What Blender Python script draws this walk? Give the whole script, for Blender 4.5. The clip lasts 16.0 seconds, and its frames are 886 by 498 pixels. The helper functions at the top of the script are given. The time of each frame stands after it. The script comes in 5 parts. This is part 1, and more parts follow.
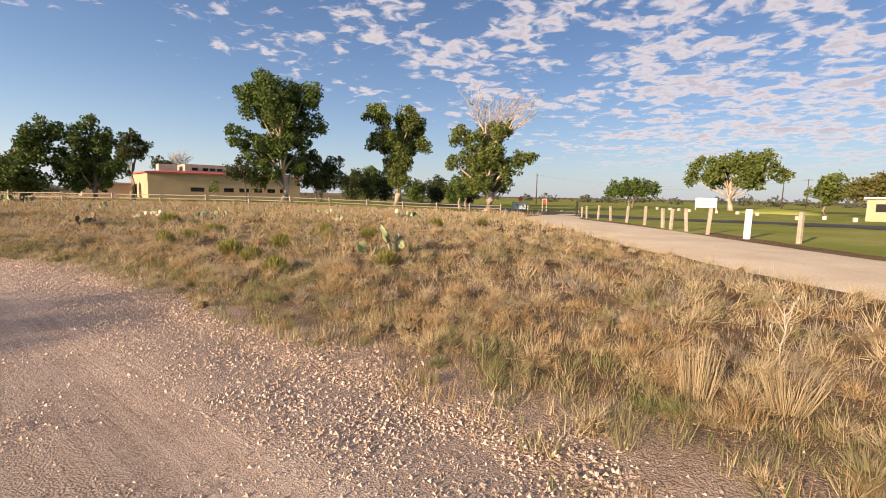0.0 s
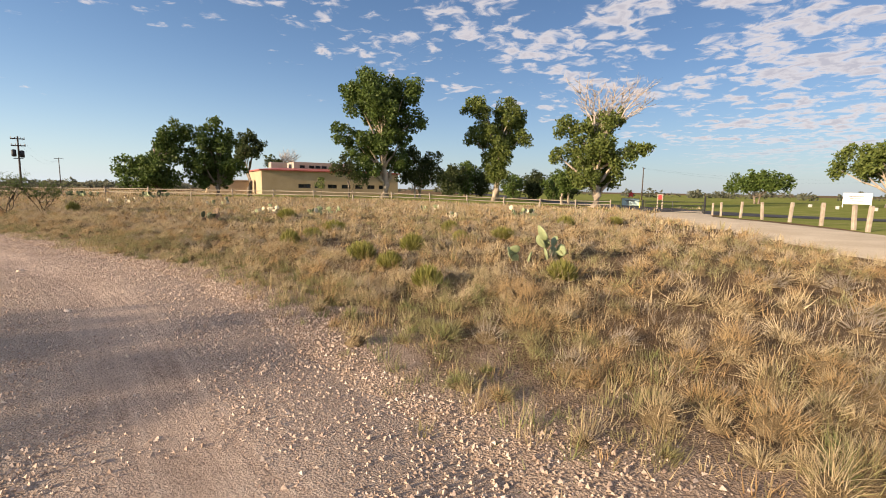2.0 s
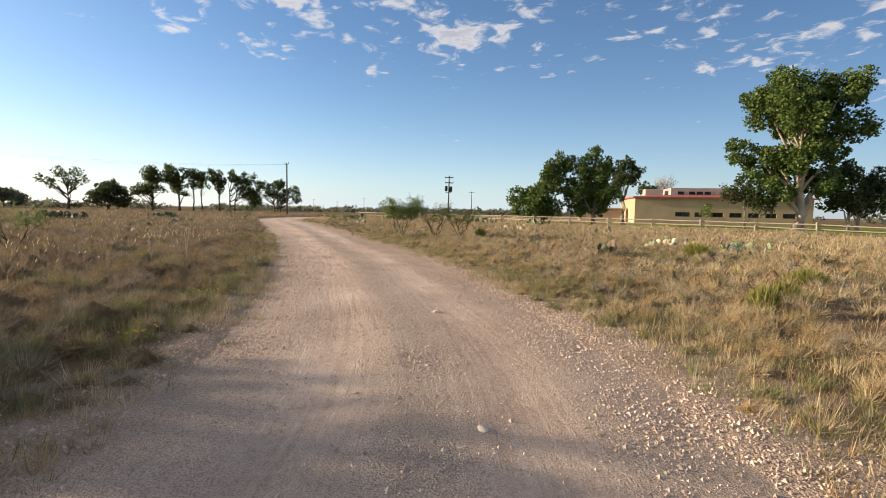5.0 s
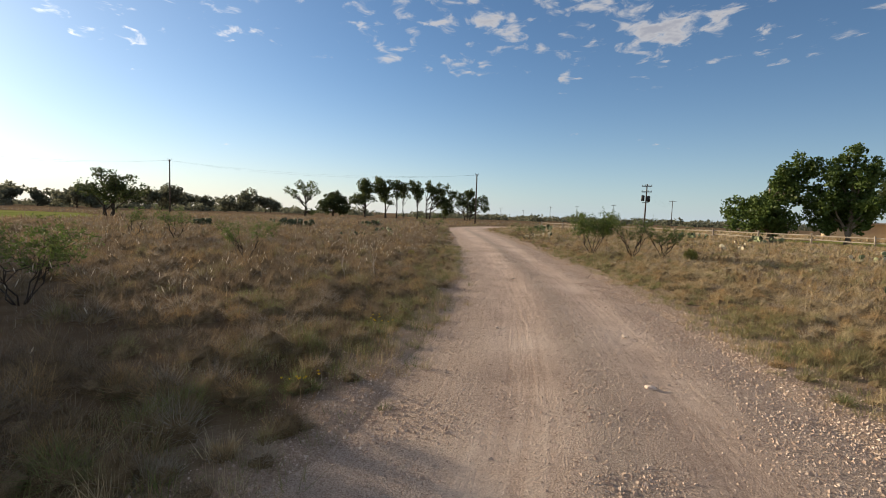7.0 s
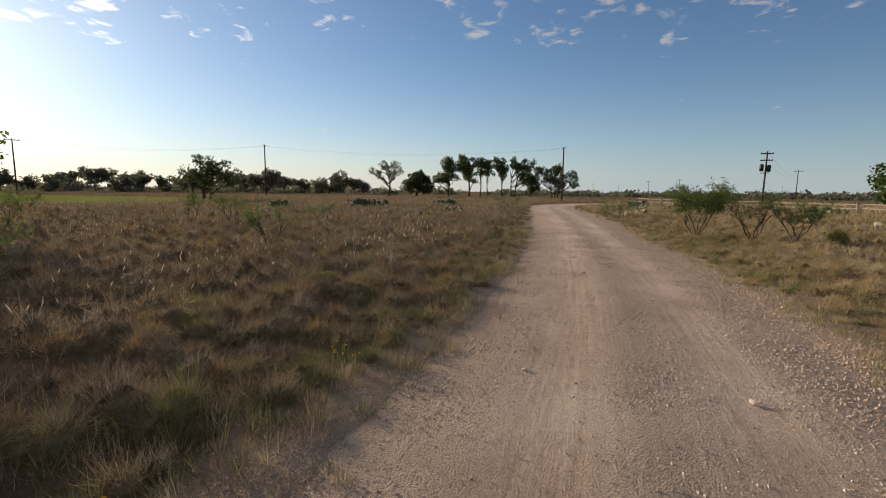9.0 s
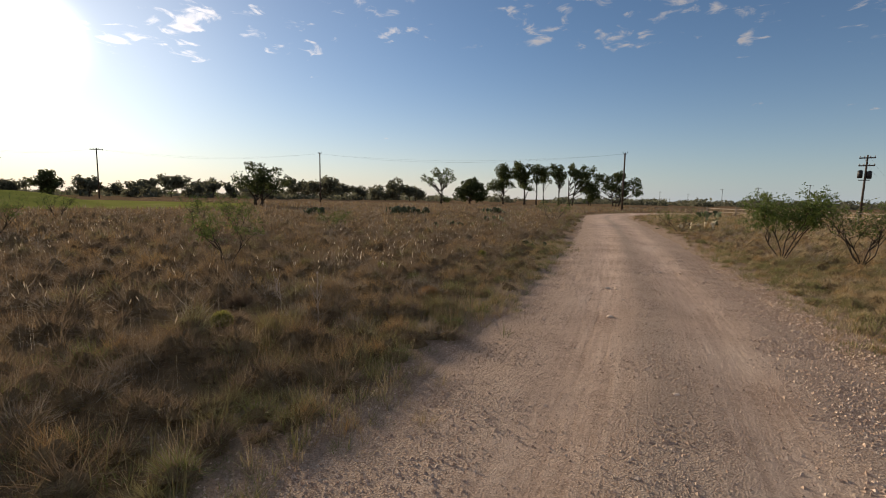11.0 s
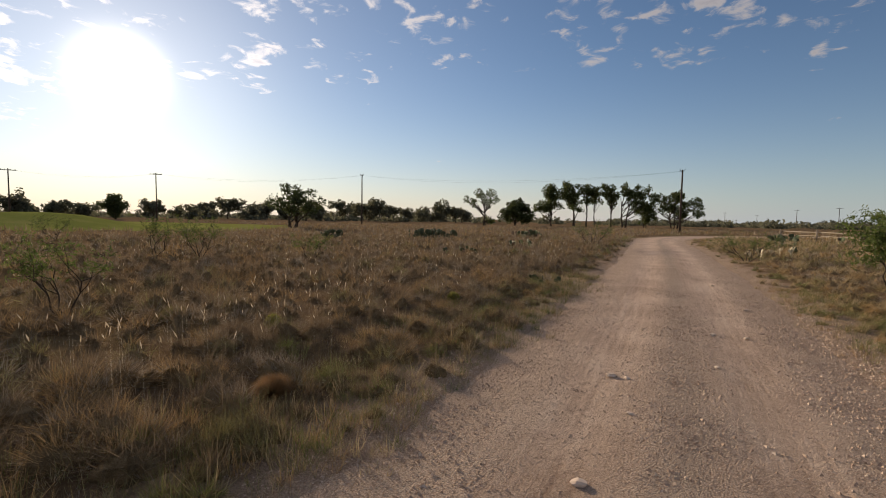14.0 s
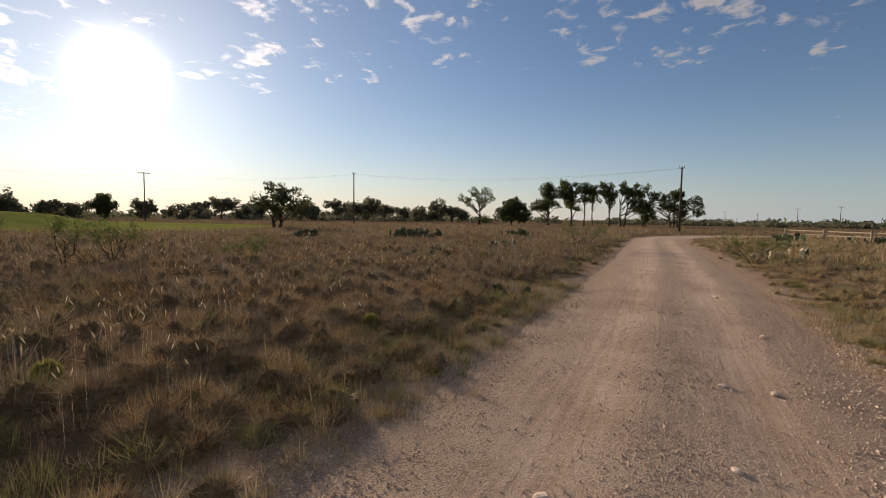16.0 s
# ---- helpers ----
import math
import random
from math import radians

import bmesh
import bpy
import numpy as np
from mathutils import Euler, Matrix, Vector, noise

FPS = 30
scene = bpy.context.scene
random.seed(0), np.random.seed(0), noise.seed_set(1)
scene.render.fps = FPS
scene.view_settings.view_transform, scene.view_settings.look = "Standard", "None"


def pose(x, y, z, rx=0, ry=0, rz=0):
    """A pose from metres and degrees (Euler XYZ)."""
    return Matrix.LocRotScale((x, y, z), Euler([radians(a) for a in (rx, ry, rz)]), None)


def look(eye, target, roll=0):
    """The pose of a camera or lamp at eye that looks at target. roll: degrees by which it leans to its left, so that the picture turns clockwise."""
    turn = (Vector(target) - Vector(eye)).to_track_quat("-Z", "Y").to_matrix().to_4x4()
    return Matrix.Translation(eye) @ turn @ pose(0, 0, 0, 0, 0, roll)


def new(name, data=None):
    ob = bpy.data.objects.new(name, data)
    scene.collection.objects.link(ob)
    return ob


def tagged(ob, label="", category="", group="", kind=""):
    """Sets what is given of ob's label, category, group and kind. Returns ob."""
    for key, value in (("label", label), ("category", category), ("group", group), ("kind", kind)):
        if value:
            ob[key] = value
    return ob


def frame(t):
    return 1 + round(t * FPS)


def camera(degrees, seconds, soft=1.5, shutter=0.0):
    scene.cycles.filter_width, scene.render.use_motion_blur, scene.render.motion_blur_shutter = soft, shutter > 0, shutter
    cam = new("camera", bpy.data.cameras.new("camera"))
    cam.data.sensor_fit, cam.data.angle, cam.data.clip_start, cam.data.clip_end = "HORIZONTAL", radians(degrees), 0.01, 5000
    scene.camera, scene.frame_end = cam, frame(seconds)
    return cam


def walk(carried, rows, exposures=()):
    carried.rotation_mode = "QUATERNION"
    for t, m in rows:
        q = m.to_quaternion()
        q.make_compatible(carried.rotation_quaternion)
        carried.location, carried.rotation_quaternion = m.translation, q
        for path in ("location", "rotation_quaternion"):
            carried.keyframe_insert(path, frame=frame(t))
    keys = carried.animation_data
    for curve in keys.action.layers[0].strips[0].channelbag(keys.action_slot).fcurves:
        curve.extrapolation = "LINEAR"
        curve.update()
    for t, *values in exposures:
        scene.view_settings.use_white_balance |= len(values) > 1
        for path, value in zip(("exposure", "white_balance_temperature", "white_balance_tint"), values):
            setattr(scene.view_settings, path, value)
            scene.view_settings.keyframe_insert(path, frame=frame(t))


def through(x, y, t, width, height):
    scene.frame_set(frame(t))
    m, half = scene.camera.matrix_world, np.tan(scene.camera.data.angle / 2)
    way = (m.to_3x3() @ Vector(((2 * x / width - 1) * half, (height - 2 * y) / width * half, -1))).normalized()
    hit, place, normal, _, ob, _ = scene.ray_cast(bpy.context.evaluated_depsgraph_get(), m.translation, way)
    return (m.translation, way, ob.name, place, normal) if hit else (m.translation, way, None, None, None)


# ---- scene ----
cam = camera(87.5, 16.0, soft=1.0)
PATH = [
    (0, (-1.024, 1.364, 1.424), (-1.083, 3.35, 1.192), 1.1),
    (0.5, (-1.335, 1.806, 1.427), (-1.47, 3.788, 1.198), 1.0),
    (1, (-1.686, 2.265, 1.425), (-1.888, 4.242, 1.2), 1.0),
    (1.5, (-2.143, 2.641, 1.407), (-2.447, 4.602, 1.157), 1.0),
    (2, (-2.529, 3.147, 1.356), (-2.963, 5.082, 1.1), 0.9),
    (2.5, (-3.02, 3.523, 1.386), (-3.572, 5.426, 1.117), 1.0),
    (3, (-3.448, 3.879, 1.327), (-4.163, 5.73, 1.074), 0.7),
    (3.5, (-3.876, 4.231, 1.385), (-4.704, 6.035, 1.145), 0.8),
    (4, (-4.301, 4.578, 1.361), (-5.346, 6.268, 1.134), 0.7),
    (4.5, (-4.725, 4.909, 1.381), (-6.089, 6.359, 1.19), 0.8),
    (5, (-5.296, 5.127, 1.357), (-6.936, 6.259, 1.193), 1.1),
    (5.2, (-5.446, 5.207, 1.359), (-7.141, 6.257, 1.201), 0.6),
    (7.3, (-6.773, 5.645, 1.643), (-8.736, 5.991, 1.469), 1.9),
    (7.5, (-7.025, 5.708, 1.642), (-8.992, 6.014, 1.447), 1.7),
    (8, (-7.661, 6.078, 1.666), (-9.638, 6.272, 1.439), 1.6),
    (8.2, (-7.888, 6.209, 1.644), (-9.868, 6.377, 1.419), 1.3),
    (10.3, (-10.426, 7.875, 1.598), (-12.401, 7.727, 1.324), 0.8),
    (10.5, (-10.721, 7.902, 1.624), (-12.698, 7.74, 1.364), 0.8),
    (11, (-11.325, 8.239, 1.627), (-13.302, 8.031, 1.406), 1.0),
    (11.5, (-11.925, 8.531, 1.644), (-13.896, 8.275, 1.426), 1.0),
    (12, (-12.523, 8.822, 1.625), (-14.489, 8.52, 1.416), 0.9),
    (12.5, (-13.098, 8.999, 1.588), (-15.064, 8.683, 1.403), 0.9),
    (13, (-13.705, 9.281, 1.625), (-15.665, 8.923, 1.452), 0.9),
    (13.5, (-14.26, 9.5, 1.624), (-16.218, 9.116, 1.483), 0.8),
    (14, (-14.91, 9.65, 1.654), (-16.859, 9.221, 1.522), 0.9),
    (14.5, (-15.536, 9.85, 1.64), (-17.472, 9.363, 1.519), 1.0),
    (15, (-16.164, 9.946, 1.594), (-18.098, 9.448, 1.481), 0.9),
    (15.5, (-16.824, 10.152, 1.625), (-18.758, 9.657, 1.497), 0.8),
    (16, (-17.381, 10.352, 1.616), (-19.33, 9.923, 1.482), 0.8),
]
EXPOSURES = [(0, 0.78, 7000, 18), (2.5, 0.76, 6750, 12), (3.5, 0.80, 6650, 12), (5.2, 0.72, 6550, 8), (7.3, 0.25, 6500, 7), (11, -0.08, 6800, 11), (16, -0.12, 7050, 13)]
walk(cam, [(t, look(eye, target, roll)) for t, eye, target, roll in PATH], EXPOSURES)

# ---- daylight: low morning sun, blue sky, a field of small clouds to the east ----
SUN_AZ, SUN_EL = 137.0, 13.7
SUN_DIR = Vector((-math.sin(radians(SUN_AZ)) * math.cos(radians(SUN_EL)),
                  math.cos(radians(SUN_AZ)) * math.cos(radians(SUN_EL)), math.sin(radians(SUN_EL))))
sun = new("sun", bpy.data.lights.new("sun", "SUN"))
sun.data.energy, sun.data.angle, sun.data.color = 5.0, radians(0.55), (1.0, 0.80, 0.57)
sun.matrix_world = look(SUN_DIR * 50, (0, 0, 0))

world = bpy.data.worlds.new("sky")
scene.world = world
world.use_nodes = True


class Nodes:
    """A short way to wire shader nodes."""

    def __init__(self, tree):
        self.tree = tree
        tree.nodes.clear()

    def add(self, kind, inputs=None, **props):
        n = self.tree.nodes.new(kind)
        for k, v in props.items():
            if k == "op":
                n.operation = v
            elif k == "blend":
                n.blend_type = v
            elif k == "data":
                n.data_type = v
        for k, v in (inputs or {}).items():
            self.put(n, k, v)
        return n

    def put(self, n, k, v):
        if isinstance(v, bpy.types.NodeSocket):
            self.tree.links.new(v, n.inputs[k])
        else:
            n.inputs[k].default_value = v

    def math(self, op, a, b=0.0, c=0.0, clamp=False):
        n = self.add("ShaderNodeMath", {0: a, 1: b, 2: c}, op=op)
        n.use_clamp = clamp
        return n.outputs[0]

    def step(self, v, lo, hi):
        n = self.add("ShaderNodeMapRange", {"Value": v, "From Min": lo, "From Max": hi})
        n.interpolation_type = "SMOOTHSTEP"
        return n.outputs[0]

    def mix(self, f, a, b, blend="MIX"):
        n = self.tree.nodes.new("ShaderNodeMix")
        n.data_type, n.blend_type = "RGBA", blend
        self.put(n, 0, f), self.put(n, 6, a), self.put(n, 7, b)
        return n.outputs[2]

    def noise(self, vec, scale, detail=4.0, rough=0.55, dist=0.0):
        n = self.add("ShaderNodeTexNoise", {"Scale": scale, "Detail": detail, "Roughness": rough, "Distortion": dist})
        if vec is not None:
            self.put(n, "Vector", vec)
        return n.outputs[0]

    def ramp(self, f, stops):
        n = self.add("ShaderNodeValToRGB", {0: f})
        e = n.color_ramp.elements
        while len(e) < len(stops):
            e.new(0.5)
        for el, (p, c) in zip(e, stops):
            el.position, el.color = p, (*c, 1)
        return n.outputs[0]


def build_sky():
    N = Nodes(world.node_tree)
    sky = N.add("ShaderNodeTexSky")
    sky.sky_type, sky.sun_disc = "NISHITA", False
    sky.sun_elevation, sky.sun_rotation = radians(SUN_EL), radians(-SUN_AZ)
    sky.altitude, sky.air_density, sky.dust_density, sky.ozone_density = 800, 1.0, 0.2, 1.8
    way = N.add("ShaderNodeTexCoord").outputs["Generated"]
    xyz = N.add("ShaderNodeSeparateXYZ", {0: way}).outputs
    up = N.math("MAXIMUM", xyz[2], 0.0)
    inv = N.math("DIVIDE", 1.0, N.math("ADD", up, 0.10))
    px, py = N.math("MULTIPLY", xyz[0], inv), N.math("MULTIPLY", xyz[1], inv)
    plane = N.add("ShaderNodeCombineXYZ", {0: px, 1: py, 2: 0.0}).outputs[0]
    # the cloud field ends along a bent line in the west; single puffs lie beyond it
    edge = N.math("SUBTRACT", N.math("ADD", px, 2.5), N.math("MULTIPLY", N.math("MAXIMUM", N.math("SUBTRACT", py, 1.2), 0.0), 0.75))
    broad = N.noise(plane, 0.75, 2.0, 0.5)
    clump = N.noise(plane, 2.6, 3.0, 0.5, 0.4)
    lump = N.noise(plane, 8.5, 5.0, 0.58, 0.5)
    cells = N.math("ADD", N.math("MULTIPLY", clump, 0.45), N.math("MULTIPLY", lump, 0.55))
    cover = N.math("ADD", N.math("MULTIPLY", N.step(edge, -0.4, 0.4), 0.138), N.math("MULTIPLY", N.step(edge, 0.5, 1.6), 0.032))
    cover = N.math("ADD", cover, N.math("MULTIPLY", N.step(edge, 1.2, 3.2), 0.04))
    cover = N.math("ADD", cover, N.math("MULTIPLY", N.math("SUBTRACT", broad, 0.5), 0.15))
    limit = N.math("SUBTRACT", 0.680, cover)
    thick = N.math("SUBTRACT", cells, limit)
    mask = N.step(thick, -0.025, 0.085)
    low = N.step(xyz[2], 0.015, 0.11)
    mask = N.math("MULTIPLY", mask, N.math("MULTIPLY", low, 0.88))
    white = N.mix(N.step(thick, 0.03, 0.15), (4.9, 4.7, 4.8, 1), (3.3, 3.25, 3.65, 1))
    day = N.mix(1.0, sky.outputs[0], (0.76, 0.84, 0.94, 1), "MULTIPLY")
    # the sky opposite the sun is the deeper blue
    flat = N.add("ShaderNodeVectorMath", {0: way, 1: (SUN_DIR.x, SUN_DIR.y, 0.0)}, op="DOT_PRODUCT").outputs["Value"]
    deep = N.step(flat, -0.95, 0.15)
    day = N.mix(1.0, day, N.mix(deep, (0.62, 0.66, 0.72, 1), (1.10, 1.13, 1.17, 1)), "MULTIPLY")
    # pale haze low over the land, brighter towards the sun's side
    hazy = N.math("POWER", N.math("SUBTRACT", 1.0, up), 11.0)
    hazy = N.math("MULTIPLY", hazy, N.add("ShaderNodeMapRange", {"Value": flat, "From Min": -0.9, "From Max": 0.8, "To Min": 0.80, "To Max": 0.95}).outputs[0])
    day = N.mix(hazy, day, N.mix(N.step(flat, 0.2, 1.0), N.mix(N.step(flat, -0.8, 0.2), (2.9, 3.35, 4.0, 1), (4.2, 4.9, 5.6, 1)), (7.6, 6.9, 6.2, 1)))
    near = N.add("ShaderNodeVectorMath", {0: way, 1: tuple(SUN_DIR)}, op="DOT_PRODUCT").outputs["Value"]
    near = N.math("MAXIMUM", near, 0.0)
    lit = N.add("ShaderNodeVectorMath", {0: white}, op="SCALE")
    N.put(lit, "Scale", N.math("ADD", 1.0, N.math("MULTIPLY", N.math("POWER", near, 6.0), 1.6)))
    col = N.mix(mask, day, lit.outputs[0])
    # sensor bloom and bright air round the sun, painted into the sky
    glow = N.math("ADD", N.math("MULTIPLY", N.math("POWER", near, 1050.0), 34.0), N.math("MULTIPLY", N.math("ADD", N.math("MULTIPLY", N.math("POWER", near, 40.0), 1.5), N.math("POWER", near, 7.0)), 1.5))
    halo = N.add("ShaderNodeVectorMath", {0: (1.0, 0.93, 0.80)}, op="SCALE")
    N.put(halo, "Scale", glow)
    total = N.add("ShaderNodeVectorMath", {0: col, 1: halo.outputs[0]}, op="ADD").outputs[0]
    bg = N.add("ShaderNodeBackground", {"Color": total, "Strength": 0.10})
    out = N.add("ShaderNodeOutputWorld", {"Surface": bg.outputs[0]})


build_sky()


# ---- materials ----
def material(name):
    m = bpy.data.materials.new(name)
    m.use_nodes = True
    return m, Nodes(m.node_tree)


def finish(N, col, rough=0.8, bump=None, strength=0.3, distance=0.02, metal=0.0, spec=0.3):
    b = N.add("ShaderNodeBsdfPrincipled", {"Base Color": col, "Roughness": rough, "Metallic": metal, "Specular IOR Level": spec})
    if bump is not None:
        n = N.add("ShaderNodeBump", {"Height": bump, "Strength": strength, "Distance": distance})
        N.put(b, "Normal", n.outputs[0])
    N.add("ShaderNodeOutputMaterial", {"Surface": b.outputs[0]})


def place(N):
    return N.add("ShaderNodeNewGeometry").outputs["Position"]


def leafy(name, colours, through=0.20, rough=0.6):
    """Thin leaves or blades: the colour varies from blade to blade, and light comes through."""
    m, N = material(name)
    g = N.add("ShaderNodeNewGeometry")
    r = g.outputs["Random Per Island"]
    big = N.noise(g.outputs["Position"], 0.9, 3.0)
    f = N.math("ADD", N.math("MULTIPLY", r, 0.75), N.math("MULTIPLY", N.math("SUBTRACT", big, 0.35), 0.8), clamp=True)
    k = len(colours) - 1
    col = N.ramp(f, [(i / k, c) for i, c in enumerate(colours)])
    d = N.add("ShaderNodeBsdfPrincipled", {"Base Color": col, "Roughness": rough, "Specular IOR Level": 0.2})
    t = N.add("ShaderNodeBsdfTranslucent", {"Color": col})
    s = N.add("ShaderNodeMixShader", {0: through, 1: d.outputs[0], 2: t.outputs[0]})
    N.add("ShaderNodeOutputMaterial", {"Surface": s.outputs[0]})
    return m


def plain(name, a, b, scale=3.0, rough=0.75, fine=40.0, bump=0.25, metal=0.0, dist=0.01, spec=0.3):
    """Two tones that drift into one another, with fine grain over them."""
    m, N = material(name)
    p = place(N)
    big, small = N.noise(p, scale, 4.0), N.noise(p, fine, 5.0, 0.65)
    f = N.math("ADD", N.math("MULTIPLY", big, 0.9), N.math("MULTIPLY", N.math("SUBTRACT", small, 0.5), 0.9), clamp=True)
    col = N.ramp(f, [(0.25, a), (0.75, b)])
    finish(N, col, rough, small, bump, dist, metal, spec)
    return m


STRAW = leafy("straw_grass", [(0.34, 0.255, 0.135), (0.49, 0.385, 0.225), (0.66, 0.55, 0.36)])
GOLD = leafy("golden_grass", [(0.30, 0.185, 0.085), (0.42, 0.285, 0.14), (0.53, 0.385, 0.20)])
GREY = leafy("grey_grass", [(0.21, 0.17, 0.125), (0.34, 0.28, 0.21), (0.48, 0.41, 0.31)])
OLIVE = leafy("olive_grass", [(0.18, 0.155, 0.065), (0.28, 0.25, 0.115), (0.40, 0.36, 0.185)])
GREEN = leafy("green_grass", [(0.12, 0.14, 0.045), (0.20, 0.215, 0.075), (0.30, 0.30, 0.125)])
# brown bunch grass; the backlit shade of the west is in its colour
BROWN_BACKLIT = leafy("brown_backlit_bunch_grass", [(0.15, 0.105, 0.07), (0.25, 0.185, 0.12), (0.38, 0.30, 0.20)], 0.28)
THATCH = plain("matted_thatch", (0.15, 0.108, 0.06), (0.38, 0.29, 0.17), 9.0, 0.95, 120.0, 0.9, dist=0.03, spec=0.0)
RUST = leafy("rust_grass", [(0.30, 0.18, 0.09), (0.42, 0.27, 0.14)], 0.35)
PETAL = leafy("yellow_petal", [(0.62, 0.42, 0.03), (0.75, 0.55, 0.05)], 0.3)
PLUME = leafy("seed_plume", [(0.66, 0.58, 0.46), (0.82, 0.75, 0.63)], 0.6)
BRIGHT = leafy("bright_shrub_leaf", [(0.20, 0.20, 0.05), (0.30, 0.29, 0.08), (0.42, 0.38, 0.14)], 0.4)
MESQ = leafy("mesquite_leaf", [(0.08, 0.12, 0.03), (0.13, 0.18, 0.05), (0.20, 0.24, 0.08)], 0.45)
LEAF = leafy("cottonwood_leaf", [(0.055, 0.085, 0.02), (0.09, 0.135, 0.032), (0.15, 0.20, 0.055)], 0.25, 0.45)
LEAF_B = leafy("broad_leaf", [(0.08, 0.11, 0.025), (0.13, 0.165, 0.04), (0.20, 0.23, 0.065)], 0.25, 0.5)
LEAF_Y = leafy("turning_leaf", [(0.09, 0.09, 0.025), (0.15, 0.14, 0.04), (0.21, 0.18, 0.06)], 0.25, 0.5)
LEAF_D = leafy("dark_leaf", [(0.042, 0.056, 0.022), (0.07, 0.09, 0.034), (0.11, 0.13, 0.05)], 0.45, 0.55)
LEAF_F = leafy("elm_leaf", [(0.055, 0.075, 0.025), (0.09, 0.115, 0.04), (0.14, 0.165, 0.06)], 0.45, 0.5)
BARK = plain("bark", (0.16, 0.12, 0.09), (0.36, 0.30, 0.23), 2.5, 0.9, 18.0, 0.6, dist=0.03)
PALE_BARK = plain("pale_bark", (0.34, 0.27, 0.20), (0.56, 0.48, 0.38), 1.5, 0.85, 12.0, 0.5, dist=0.03)
DARK_BARK = plain("dark_bark", (0.045, 0.035, 0.028), (0.10, 0.08, 0.06), 6.0, 0.9, 40.0, 0.5)
DEAD = plain("dead_wood", (0.40, 0.33, 0.27), (0.60, 0.52, 0.45), 3.0, 0.85, 30.0, 0.3)
POST_WOOD = plain("weathered_wood", (0.30, 0.24, 0.18), (0.52, 0.45, 0.36), 4.0, 0.85, 60.0, 0.5)
RAIL_WOOD = plain("pale_rail_wood", (0.40, 0.33, 0.24), (0.56, 0.48, 0.37), 2.0, 0.8, 40.0, 0.3)
POLE_WOOD = plain("tarred_pole", (0.055, 0.042, 0.034), (0.12, 0.09, 0.07), 2.0, 0.85, 50.0, 0.4)
WHITE_PAINT = plain("white_paint", (0.66, 0.65, 0.62), (0.82, 0.81, 0.79), 3.0, 0.6, 60.0, 0.15)
DARK_METAL = plain("dark_metal", (0.03, 0.03, 0.032), (0.07, 0.07, 0.07), 5.0, 0.5, 60.0, 0.1, 0.6)
STUCCO = plain("tan_stucco", (0.44, 0.33, 0.20), (0.54, 0.42, 0.27), 0.5, 0.9, 25.0, 0.3)
RED_ROOF = plain("red_metal_roof", (0.36, 0.09, 0.07), (0.48, 0.14, 0.10), 0.8, 0.5, 30.0, 0.1)
GLASS_DARK = plain("dark_window_glass", (0.010, 0.012, 0.014), (0.022, 0.025, 0.028), 1.0, 0.12, 5.0, 0.0, spec=0.5)
FRAME_DARK = plain("brown_window_frame", (0.05, 0.035, 0.025), (0.09, 0.065, 0.05), 3.0, 0.6, 30.0, 0.1)
# distance haze is put into this leaf colour: paler and greyer
HAZE_TINT = leafy("haze_tinted_far_leaf", [(0.11, 0.115, 0.08), (0.16, 0.165, 0.11), (0.22, 0.22, 0.15)], 0.5)
SHINGLE = plain("grey_block", (0.36, 0.31, 0.26), (0.47, 0.42, 0.35), 0.8, 0.9, 20.0, 0.2)
ASPHALT = plain("asphalt", (0.045, 0.042, 0.042), (0.075, 0.07, 0.07), 0.6, 0.85, 60.0, 0.4)
SAND = plain("pale_sand_track", (0.60, 0.48, 0.33), (0.80, 0.68, 0.51), 0.7, 0.95, 22.0, 0.5, spec=0.0)
CONCRETE = plain("pale_concrete", (0.46, 0.43, 0.38), (0.60, 0.57, 0.52), 1.0, 0.9, 30.0, 0.2)
PAD = plain("cactus_pad", (0.20, 0.24, 0.11), (0.36, 0.40, 0.22), 5.0, 0.6, 45.0, 0.3)
PAD_DARK = plain("dark_cactus_pad", (0.06, 0.075, 0.035), (0.12, 0.14, 0.07), 5.0, 0.6, 45.0, 0.3)
PAD_DRY = plain("dry_cactus_pad", (0.13, 0.09, 0.06), (0.28, 0.21, 0.14), 8.0, 0.85, 45.0, 0.3)
PAD_PALE = plain("bleached_cactus_pad", (0.52, 0.45, 0.30), (0.70, 0.63, 0.46), 5.0, 0.7, 45.0, 0.2)
RED_PAINT = plain("red_sign_paint", (0.55, 0.05, 0.05), (0.68, 0.08, 0.07), 3.0, 0.5, 30.0, 0.05)
YELLOW_PAINT = plain("yellow_sign_frame", (0.55, 0.48, 0.12), (0.66, 0.58, 0.18), 3.0, 0.55, 30.0, 0.05)
TEAL_PAINT = plain("pale_teal_sign_paint", (0.42, 0.55, 0.52), (0.54, 0.66, 0.62), 3.0, 0.55, 30.0, 0.05)


